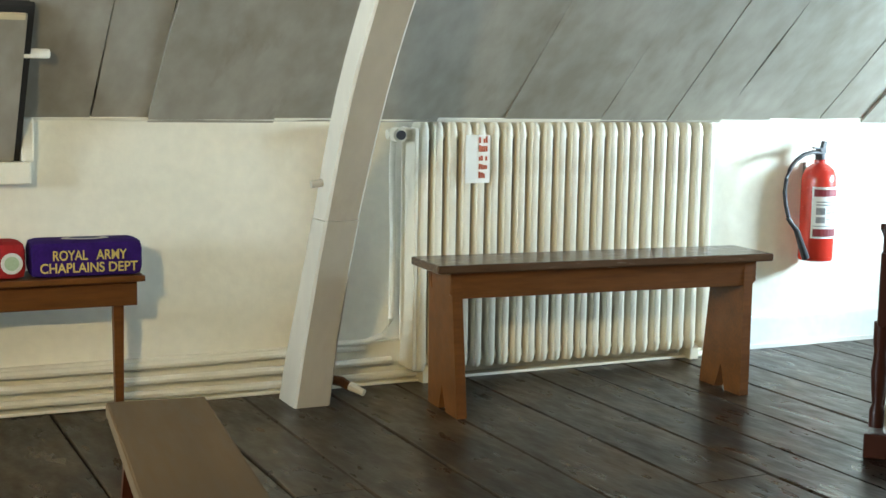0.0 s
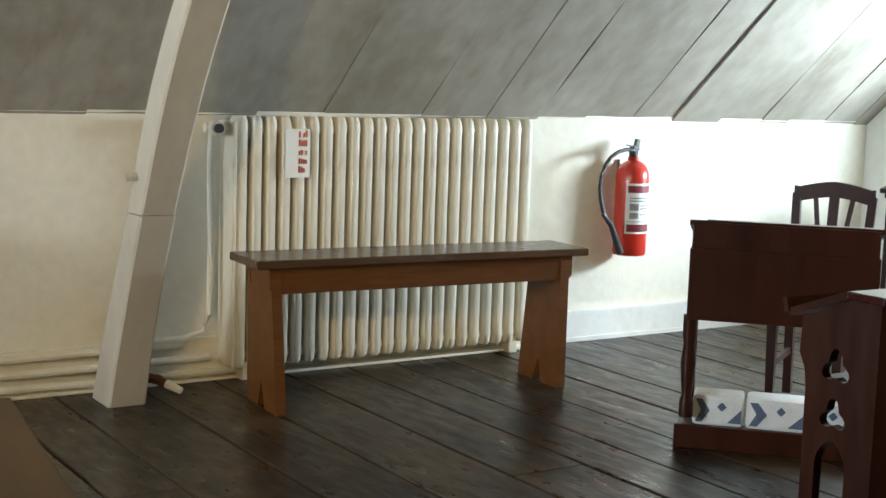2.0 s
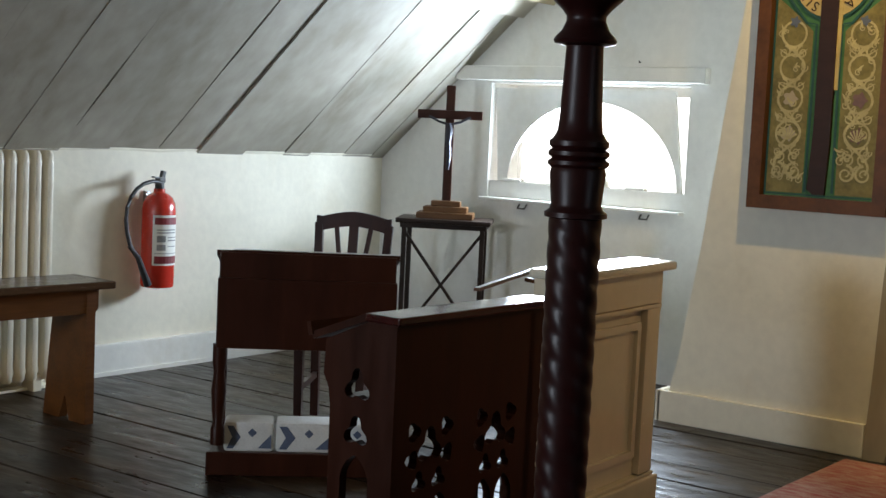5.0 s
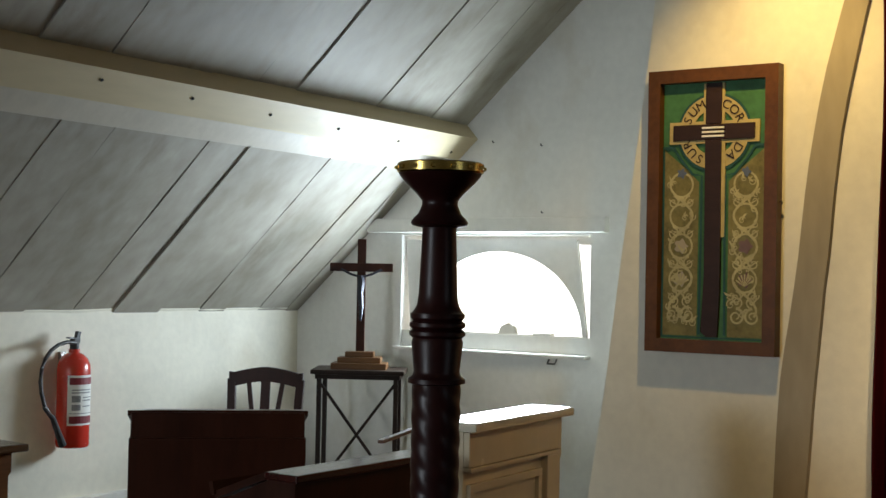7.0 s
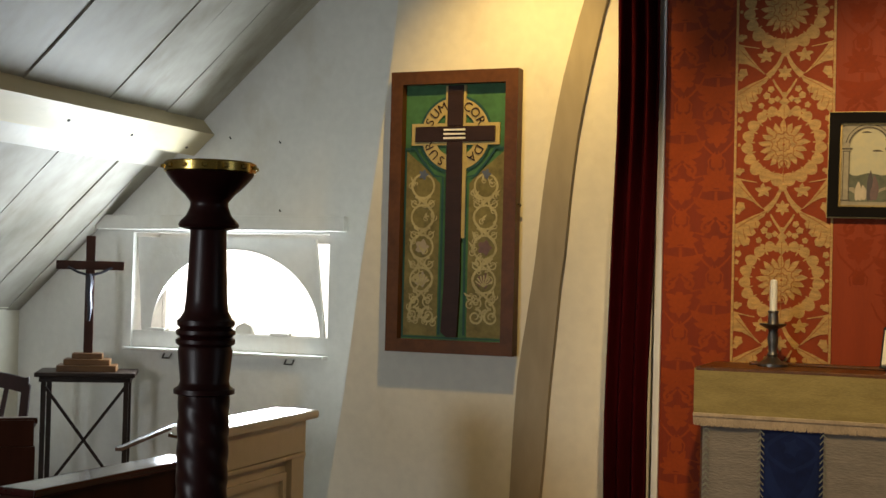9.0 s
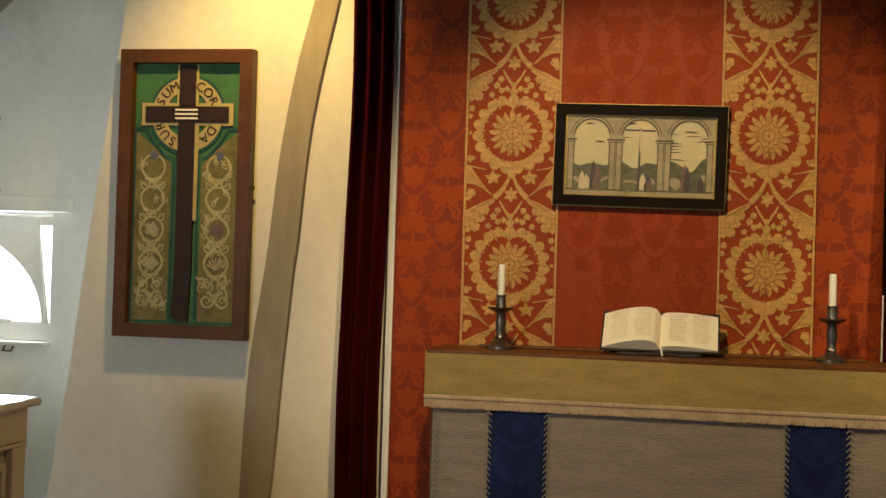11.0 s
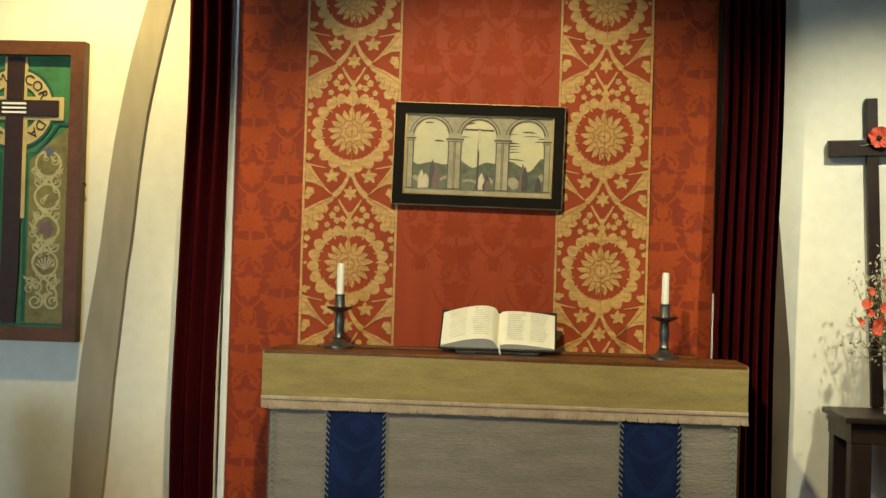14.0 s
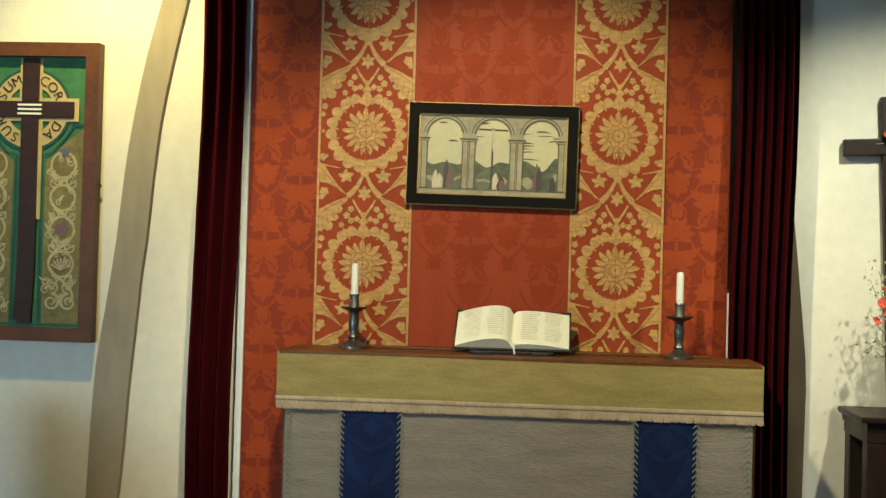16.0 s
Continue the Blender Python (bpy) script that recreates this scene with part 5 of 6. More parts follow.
for s in (-1, 1):
    g = Geo().tube([(s * PW, 0.03, 0.03), (s * (PW + 0.008), 0.032, 0.032), (s * (PW + 0.012), 0.026, 0.03), (s * (PW + 0.007), 0.020, 0.03)], 0.0028, 6)
    part("hook", g, IRON, picture, "small dark iron hook at the side of the frame")

# dossal: red damask with two gold brocade stripes
CL = 4.635


def sheet(y0, y1, z0, z1, x, n, k, amp, seed, thick=0.004):
    """A hanging cloth with slow folds, seen from -x."""
    vs, fs = [], []
    for layer in (0, thick):
        for j in range(k + 1):
            for i in range(n + 1):
                y, z = y0 + (y1 - y0) * i / n, z0 + (z1 - z0) * j / k
                vs.append((x + layer + amp * noise.noise(Vector((y * 3.2 + seed, z * 0.35, seed))), y, z))
    w = n + 1
    off = w * (k + 1)
    for j in range(k):
        for i in range(n):
            a = j * w + i
            fs += [(a, a + 1, a + w + 1, a + w), (off + a, off + a + w, off + a + w + 1, off + a + 1)]
    for i in range(n):
        fs += [(i, off + i, off + i + 1, i + 1), (k * w + i, k * w + i + 1, off + k * w + i + 1, off + k * w + i)]
    for j in range(k):
        fs += [(j * w, (j + 1) * w, off + (j + 1) * w, off + j * w), (j * w + n, off + j * w + n, off + (j + 1) * w + n, (j + 1) * w + n)]
    g = Geo().add(vs, fs)
    g.smooth = True
    return g


dossal = thing("dossal_cloth", "rust-red damask hanging with two gold brocade stripes behind the altar", "hanging")
part("damask_ground", sheet(-0.66, 1.032, 0.02, TOP - 0.01, CL, 1, 1, 0.0, 1), DAMASK, dossal)
part("side_batten", Geo().box((CL - 0.012, 1.022, 0.02), (CL + 0.02, 1.046, TOP - 0.01), 0.002), WHITE, dossal, "thin white batten at the edge")
part("side_batten", Geo().box((CL - 0.003, -0.667, 0.02), (CL + 0.02, -0.661, 1.12), 0.002), WHITE, dossal, "thin white batten at the edge")


def both(pts, s):
    return [(s * x, y) for x, y in pts]


def motif(g, hw):
    """One repeat of the brocade: a wreath of round fruits about a flower, hung in an ogee of broad acanthus leaves; its height is 0.466."""
    for i in range(19):
        a = 2 * math.pi * (i + 0.5) / 19 - math.pi / 2
        r = 0.0205 + 0.003 * (math.sin(a) < -0.5) - 0.002 * (math.sin(a) > 0.7)
        g.flat(disc(0.124 * math.cos(a), 0.121 * math.sin(a), r, 14, 3, 0.06, a))
        g.ribbon([(0.098 * math.cos(a + 0.16), 0.097 * math.sin(a + 0.16)), (0.122 * math.cos(a + 0.16), 0.119 * math.sin(a + 0.16))], [0.004, 0.009])
    for ring, (n, r0, r1, w) in enumerate(((17, 0.036, 0.084, 0.021), (13, 0.018, 0.058, 0.020), (9, 0.004, 0.034, 0.017))):
        for i in range(n):
            a = 2 * math.pi * (i + 0.5 * ring) / n + 0.1
            q = r1 * (1 + 0.07 * math.cos(3 * i))
            fern(g, r0 * math.cos(a), r0 * math.sin(a), q * math.cos(a), q * math.sin(a), w, 0.003, 6)
    for x, y, r in ((0, 0.100, 0.012), (0.020, 0.108, 0.010), (-0.020, 0.108, 0.010), (0, 0.148, 0.015), (0.024, 0.158, 0.010), (-0.024, 0.158, 0.010), (0, -0.146, 0.014)):
        g.flat(disc(x, y, r, 12, 4, 0.2))
    g.flat(disc(0, -0.218, 0.021, 24, 6, 0.30, math.pi / 2))
    g.ribbon([(0, -0.285), (0, -0.320)], [0.010, 0.008])
    for s in (-1, 1):
        # ogee band that swells into a leaf with a lobed under edge
        g.ribbon(both([(0.003, -0.136), (0.009, -0.160), (0.022, -0.187), (0.038, -0.209), (0.058, -0.229)], s), [0.009, 0.011, 0.014, 0.018, 0.022])
        g.flat(both([(0.050, -0.222), (0.075, -0.236), (0.110, -0.250), (0.164, -0.276), (0.164, -0.350), (0.150, -0.356), (0.140, -0.344), (0.128, -0.352), (0.112, -0.346), (0.108, -0.328),
                     (0.120, -0.316), (0.100, -0.316), (0.088, -0.304), (0.098, -0.290), (0.082, -0.288), (0.074, -0.272), (0.082, -0.262), (0.062, -0.248)], s))
        # trumpet leaf that runs out to the selvedge
        g.flat(both([(0.064, -0.222), (0.090, -0.196), (0.118, -0.160), (0.148, -0.116), (0.164, -0.112), (0.164, -0.180), (0.130, -0.184), (0.100, -0.198), (0.074, -0.218)], s))
        g.ribbon(both([(0.150, -0.118), (0.122, -0.124), (0.088, -0.130)], s), [0.006, 0.004, 0.003])
        for t in range(5):
            a = math.pi * (0.1 + 0.4 * t)
            fern(g, s * 0.066, -0.158, s * (0.066 + 0.030 * math.cos(a)), -0.158 + 0.026 * math.sin(a), 0.016, 0.002, 5)
        # lower stems that meet over the next wreath
        g.ribbon(both([(0.040, -0.240), (0.028, -0.262), (0.010, -0.288), (0, -0.306)], s), [0.006, 0.008, 0.009, 0.008])
        for x, y, r in ((0.143, -0.214, 0.016), (0.152, -0.232, 0.010), (0.046, -0.274, 0.011), (0.060, -0.296, 0.012), (0.044, -0.314, 0.011), (0.078, -0.330, 0.010), (0.066, -0.352, 0.009), (0.152, -0.092, 0.013), (0.154, 0.060, 0.009),
                        (0.148, 0.088, 0.011), (0.138, -0.088, 0.007), (0.152, 0.0, 0.006)):
            g.flat(disc(s * x, y, r, 15, 5, 0.16, x * 50))


def tracery(g):
    """Red lines woven into the gold of one repeat."""
    for i in range(17):
        t = 2 * math.pi * i / 17 + 0.28
        g.ribbon([(0.046 * math.cos(t), 0.046 * math.sin(t)), (0.074 * math.cos(t), 0.074 * math.sin(t))], [0.0040, 0.0012])
    for r in (0.022, 0.040):
        g.ribbon([(r * math.cos(t) * (1 + 0.1 * math.cos(9 * t)), r * math.sin(t) * (1 + 0.1 * math.cos(9 * t))) for t in np.linspace(0, 2 * math.pi, 55)], 0.0030)
    g.ribbon([(0.013 * math.cos(t), -0.066 + 0.011 * math.sin(t)) for t in np.linspace(0, 2 * math.pi, 17)], 0.004)
    g.ribbon([(0.0, 0.13), (0.001, -0.13)], 0.0018)
    for s in (-1, 1):
        g.ribbon(both([(0.060, -0.234), (0.110, -0.260), (0.156, -0.290)], s), [0.002, 0.003, 0.002])
        for x, y in ((0.092, -0.262), (0.112, -0.278), (0.132, -0.292), (0.150, -0.310)):
            g.ribbon(both([(x, y), (x - 0.004, y - 0.022), (x - 0.010, y - 0.034)], s), [0.0012, 0.003, 0.0016])
        g.ribbon(both([(0.086, -0.206), (0.120, -0.170), (0.158, -0.130)], s), [0.0015, 0.003, 0.0015])


for yc, hw in ((0.606, 0.165), (-0.277, 0.157)):
    st = part("brocade_stripe", sheet(yc - hw, yc + hw, 0.02, TOP - 0.012, CL - 0.0045, 1, 1, 0.0, 2, 0.004), BROCADERED, dossal, "red and gold brocade stripe with flower wreaths")
    for s in (-1, 1):
        part("edge_braid", Geo().box((CL - 0.009, yc + s * hw - 0.004, 0.02), (CL - 0.0046, yc + s * hw + 0.004, TOP - 0.012)), BROCADE, st)
    for k in range(-1, 4):
        z = 1.185 + 0.466 * (k - 0)
        if not 0.3 < z < 2.6:
            continue
        g = Geo()
        motif(g, hw)
        g.v = [(min(max(x * hw / 0.165, -hw + 0.005), hw - 0.005), y, h) for x, y, h in g.v]
        part("gold_motif", loose(g, wall_frame(CL - 0.0050, yc, z)), BROCADE, st)
        g = Geo()
        tracery(g)
        g.v = [(x * hw / 0.165, y, h) for x, y, h in g.v]
        tagged(part("woven_tracery", loose(g, wall_frame(CL - 0.0092, yc, z)), TRACERY, st), kind="stuff")
part("middle_width", sheet(-0.114, 0.436, 0.02, TOP - 0.012, CL - 0.0035, 1, 1, 0.0, 2, 0.003), PLAINRED, dossal, "plainer rust-red silk width between the stripes")
part("seam", Geo().box((CL - 0.0050, 0.158, 1.62), (CL - 0.0036, 0.161, TOP - 0.012)), BROCADERED, dossal)


def palmette(g, x, y, r, k=9):
    for i in range(k):
        t = math.pi * (-0.18 + 1.36 * i / (k - 1))
        q = r * (1 + 0.16 * (i % 2))
        fern(g, x + 0.12 * r * math.cos(t), y + 0.12 * r * math.sin(t), x + q * math.cos(t), y + q * math.sin(t), r * 0.46, 0.0, 7)
    g.flat(disc(x, y, r * 0.34, 14, 6, 0.15))


def damask_column(g, x, y):
    """One repeat of the woven figure, 0.40 tall: palmette, spreading leaves, scrolls, pointed leaf and pomegranate."""
    palmette(g, x, y + 0.10, 0.056)
    g.box((x - 0.022, y + 0.072, 0), (x + 0.022, y + 0.078, 0.0001))
    g.ribbon([(x, y + 0.07), (x, y - 0.02)], [0.010, 0.014])
    for s in (-1, 1):
        fern(g, x + s * 0.004, y + 0.030, x + s * 0.082, y + 0.052, 0.034, -s * 0.014)
        fern(g, x + s * 0.004, y + 0.012, x + s * 0.070, y + 0.006, 0.028, -s * 0.010)
        fern(g, x + s * 0.004, y - 0.008, x + s * 0.052, y - 0.030, 0.024, -s * 0.006)
        g.ribbon([(p, q) for p, q in spiral(x + s * 0.030, y - 0.058, 0.021, 1.15, math.pi / 2, -s)], [0.012 - 0.005 * i / 26 for i in range(27)])
        g.ribbon([(x + s * 0.004, y - 0.03), (x + s * 0.044, y - 0.082), (x + s * 0.072, y - 0.075)], [0.008, 0.011, 0.004])
        for t in range(3):
            fern(g, x + s * 0.008, y - 0.110 - 0.018 * t, x + s * (0.048 - 0.006 * t), y - 0.092 - 0.026 * t, 0.024, -s * 0.004, 7)
        g.ribbon([(x + s * 0.006, y - 0.205), (x + s * 0.030, y - 0.185), (x + s * 0.062, y - 0.150), (x + s * 0.082, y - 0.105)], [0.006, 0.008, 0.008, 0.004])
    fern(g, x, y - 0.085, x, y - 0.178, 0.042, 0.0)
    g.flat(disc(x, y - 0.222, 0.022, 16, 4, 0.16, math.pi / 4, sy=1.25))
    for s in (-1, 1):
        g.ribbon([(x + s * 0.026, y - 0.250), (x + s * 0.030, y - 0.222), (x + s * 0.004, y - 0.190)], [0.004, 0.006, 0.004])


for lo, hi, mat_, amount in ((0.775, 1.018, DAMASKDARK, 1), (-0.655, -0.438, DAMASKDARK, 1), (-0.105, 0.428, PLAINDARK, 2)):
    half_w = (hi - lo) / 2
    lines = (0.060, -0.062) if amount == 1 else (-0.19, -0.065, 0.065, 0.19)
    for c, u in enumerate(lines):
        for k in range(-1, 6):
            z = 0.62 + 0.40 * k + 0.20 * (c % 2)
            if not 0.35 < z < 2.5 or (amount == 2 and z < 1.2):
                continue
            g = Geo()
            damask_column(g, u, 0)
            g.v = [(min(max(x, -half_w), half_w), y, h) for x, y, h in g.v]
            part("damask_figure", loose(g, wall_frame(CL - (0.0005 if amount == 1 else 0.0041), (lo + hi) / 2, z)), mat_, dossal)


def curtain(y0, y1, x, folds, seed):
    vs, fs = [], []
    n, k = folds * 12, 16
    for j in range(k + 1):
        z = 0.01 + (TOP - 0.02) * j / k
        for i in range(n + 1):
            u = i / n
            shift = 0.022 * noise.noise(Vector((seed, z * 0.8, 2)))
            y = y0 + (y1 - y0) * u + shift + 0.004 * noise.noise(Vector((u * 6, z * 1.3, seed)))
            d = 0.030 * math.sin(2 * math.pi * folds * u + 0.5 * noise.noise(Vector((u * 3, z * 0.8, seed)))) + 0.008 * noise.noise(Vector((u * 9, z * 2, seed)))
            vs.append((x + d, y, z))
    for j in range(k):
        for i in range(n):
            a = j * (n + 1) + i
            fs.append((a, a + 1, a + n + 2, a + n + 1))
    m = len(vs)
    vs += [(p[0] + 0.005, p[1], p[2]) for p in vs]
    fs += [tuple(i + m for i in f[::-1]) for f in fs]
    for j in range(k):
        for e in (0, n):
            a, b = j * (n + 1) + e, (j + 1) * (n + 1) + e
            fs.append((a, b, b + m, a + m))
    g = Geo().add(vs, fs)
    g.smooth = True
    return g


solid("altar_curtain", curtain(1.045, 1.20, 4.59, 3, 1.0), VELVET, "dark crimson velvet curtain in narrow folds beside the dossal", "curtain", group="altar curtains")
solid("altar_curtain", curtain(-0.868, -0.665, 4.57, 6, 5.0), VELVET, "dark crimson velvet curtain in close folds beside the dossal", "curtain", group="altar curtains")


def altar():
    a = thing("altar_table", "wooden altar with a beige silk frontal and two deep-blue panels", "altar", pose(4.28, 0.043, 0) @ Matrix.Diagonal((1, 1.073, 1.073, 1)))
    # local x away from the viewer, y to the left
    W, D, H = 0.722, 0.33, 0.8364
    part("top", Geo().box((-0.004, -W - 0.004, H - 0.02), (D, W + 0.004, H), 0.004), BENCH, a, "brown wooden altar top")
    part("top_moulding", Geo().box((D - 0.10, -W + 0.12, H + 0.0005), (D - 0.03, W - 0.12, H + 0.008), 0.002), BENCH, a)
    for y in (-W + 0.04, W - 0.04):
        for x in (0.06, D - 0.06):
            part("leg", Geo().box((x - 0.03, y - 0.03, 0), (x + 0.03, y + 0.03, H - 0.0205)), BENCH, a)
    vs, fs = [], []
    n, k = 70, 8
    for j in range(k + 1):
        z = 0.02 + (H - 0.05) * j / k
        for i in range(n + 1):
            y = -W + 0.022 + (2 * W - 0.044) * i / n
            vs.append((-0.003 + 0.002 * noise.noise(Vector((y * 7, z * 2.2, 3))), y, z))
    for j in range(k):
        for i in range(n):
            p = j * (n + 1) + i
            fs.append((p, p + 1, p + n + 2, p + n + 1))
    m = len(vs)
    vs += [(x + 0.012, y, z) for x, y, z in vs]
    fs += [tuple(i + m for i in f[::-1]) for f in fs]
    g = Geo().add(vs, fs)
    g.smooth = True
    fr = part("frontal", g, SILVERSILK, a, "beige ribbed silk frontal")
    for y0, y1 in ((0.345, 0.525), (-0.535, -0.355)):
        g = sheet(y0, y1, 0.02, H - 0.05, -0.0085, 8, 6, 0.001, y0 * 9, 0.005)
        o = part("blue_panel", g, BLUE, fr, "deep-blue damask panel edged with braid")
        fig = Geo()
        for z in (0.25, 0.52):
            for s in (-1, 1):
                for t in (0.3, 0.55):
                    fern(fig, s * 0.005, z - 0.08, s * 0.07, z + 0.10 * t, 0.03, -s * 0.02)
                fig.ribbon([(s * 0.075 * math.sin(math.pi * t), z + 0.02 + 0.12 * t) for t in np.linspace(0, 1, 12)], 0.012)
            fig.flat(disc(0, z + 0.09, 0.022, 15, 5, 0.3))
        part("woven_figure", loose(fig, wall_frame(-0.0098, (y0 + y1) / 2, 0)), BLUEFIG, fr)
    for y in (0.345, 0.525, -0.355, -0.535, W - 0.035, -W + 0.035):
        g = Geo()
        w = 0.010
        for i in range(42):
            z = 0.03 + i * 0.0185
            g.flat([(-w, z), (0, z + 0.012), (w, z), (w, z + 0.005), (0, z + 0.017), (-w, z + 0.005)])
        part("braid", loose(g, wall_frame(-0.0108, y, 0)), BRAID, fr, "narrow plaited braid")
    # superfrontal with fringe
    vs, fs = [], []
    n, k = 80, 5
    for j in range(k + 1):
        z = H - 0.012 - 0.128 * j / k
        for i in range(n + 1):
            y = -W - 0.004 + (2 * W + 0.008) * i / n
            x = -0.0165 - 0.001 * j / k + 0.003 * noise.noise(Vector((y * 6, z * 8, 8)))
            vs.append((x, y, z + 0.002 * math.sin(y * 4.0)))
    for j in range(k):
        for i in range(n):
            p = j * (n + 1) + i
            fs.append((p, p + 1, p + n + 2, p + n + 1))
    m = len(vs)
    vs += [(x + 0.005, y, z) for x, y, z in vs]
    fs += [tuple(i + m for i in f[::-1]) for f in fs]
    g = Geo().add(vs, fs)
    g.box((-0.012, W + 0.0005, H - 0.14), (D, W + 0.005, H - 0.005)).box((-0.012, -W - 0.005, H - 0.14), (D, -W - 0.0005, H - 0.005))
    g.smooth = True
    sf = part("superfrontal", g, OLIVEGOLD, a, "olive-gold silk superfrontal with a tan fringe")
    part("fringe_heading", Geo().box((-0.0215, -W - 0.006, H - 0.150), (-0.0125, W + 0.006, H - 0.138), 0.003), FRINGE, sf)
    g, rnd = Geo(), random.Random(4)
    for i in range(640):
        y = -W - 0.004 + (2 * W + 0.008) * (i + 0.5) / 640
        z1 = H - 0.176 + rnd.uniform(-0.003, 0.003)
        g.bar((-0.0158 + rnd.uniform(-0.001, 0.001), y, H - 0.150), (-0.0150 + rnd.uniform(-0.0015, 0.001), y + rnd.uniform(-0.003, 0.003), z1), 0.0042, 0.0035, (0, 1, 0))
    tagged(part("fringe", g, FRINGE, sf, "tan thread fringe"), kind="stuff")


altar()
AT = 0.8975


def candlestick(y, x):
    c = thing("candlestick", "dull pewter candlestick with a short white candle on the altar", "candlestick", pose(x, y, AT) @ Matrix.Diagonal((1.073, 1.073, 1.073, 1)), "altar candlesticks")
    g = Geo().lathe([(0.046, 0), (0.046, 0.008), (0.034, 0.014), (0.022, 0.022), (0.014, 0.03), (0.017, 0.036), (0.012, 0.045), (0.014, 0.06), (0.017, 0.085), (0.013, 0.108), (0.016, 0.116), (0.026, 0.120), (0.040, 0.127), (0.042, 0.132), (0.038, 0.131), (0.018, 0.130), (0.016, 0.134), (0.015, 0.165), (0.018, 0.168), (0.017, 0.172)], 24)
    g.smooth = True
    part("stick", g, PEWTER, c)
    g = Geo().lathe([(0.0115, 0.160), (0.0112, 0.262), (0.008, 0.268), (0.002, 0.267)], 14)
    g.smooth = True
    k = part("candle", g, WAX, c)
    part("wick", Geo().tube([(0, 0, 0.266), (0.001, 0, 0.274)], 0.001, 5), DARKGAP, k)


candlestick(0.604, 4.457)
candlestick(-0.485, 4.457)


def book():
    b = thing("open_book", "large open book with cream pages on a low dark book rest", "book", pose(4.414, 0.066, AT) @ Matrix.Diagonal((1.073, 1.073, 1.073, 1)))
    part("book_rest", Geo().bar((0.0, 0, 0.010), (0.115, 0, 0.100), 0.30, 0.012, (0, 1, 0)).box((-0.02, -0.13, 0), (0.02, 0.13, 0.010), 0.003), WALNUT, b, "dark low book rest")
    for y in (-0.09, 0.09):
        part("rest_foot", Geo().box((-0.03, y - 0.025, 0), (0.10, y + 0.025, 0.009), 0.002), IRON, b)
    tilt = Matrix.Translation((-0.008, 0, 0.018)) @ Matrix.Rotation(radians(-40), 4, 'Y')
    # local: x up the page, y across, z out of it
    for s in (-1, 1):
        n, vs, fs = 16, [], []
        for i in range(n + 1):
            u = i / n
            y = s * 0.176 * u
            z = 0.006 + 0.030 * math.sin(math.pi * min(1, u * 1.02) ** 0.55) ** 0.8 * (1.15 if s > 0 else 0.5)
            for x, zz in ((0.0, z), (0.154, z), (0.154, 0.001), (0.0, 0.001)):
                vs.append((x, y, zz))
        for i in range(n):
            for k in range(4):
                fs.append((4 * i + k, 4 * i + (k + 1) % 4, 4 * i + 4 + (k + 1) % 4, 4 * i + 4 + k))
        fs += [(3, 2, 1, 0), tuple(4 * n + k for k in range(4))]
        g = loose(Geo().add(vs, fs), tilt)
        g.smooth = True
        part("page_block", g, PAGE, b)
        g, rnd = Geo(), random.Random(3 + s)
        for col in (0.028, 0.10):
            for r in range(15):
                x = 0.143 - r * 0.0086
                w = rnd.uniform(0.045, 0.056)
                u0, u1 = col / 0.176, (col + w) / 0.176
                zz = [0.0072 + 0.030 * math.sin(math.pi * min(1, u * 1.02) ** 0.55) ** 0.8 * (1.15 if s > 0 else 0.5) for u in (u0, (u0 + u1) / 2, u1)]
                ys = [s * col, s * (col + w / 2), s * (col + w)]
                for q in range(2):
                    g.add([(x, ys[q], zz[q]), (x + 0.0032, ys[q], zz[q]), (x + 0.0032, ys[q + 1], zz[q + 1]), (x, ys[q + 1], zz[q + 1])], [(0, 1, 2, 3)])
        part("printed_text", loose(g, tilt), INK, b)
    part("cover", loose(Geo().box((-0.006, -0.182, -0.004), (0.175, 0.182, 0.0005), 0.0015), tilt), IRON, b, "dark cloth cover")
    part("ribbon", Geo().tube([(-0.012, -0.006, 0.035), (-0.022, -0.008, 0.012), (-0.026, -0.010, 0.002)], 0.003, 6), PAPER, b)


book()


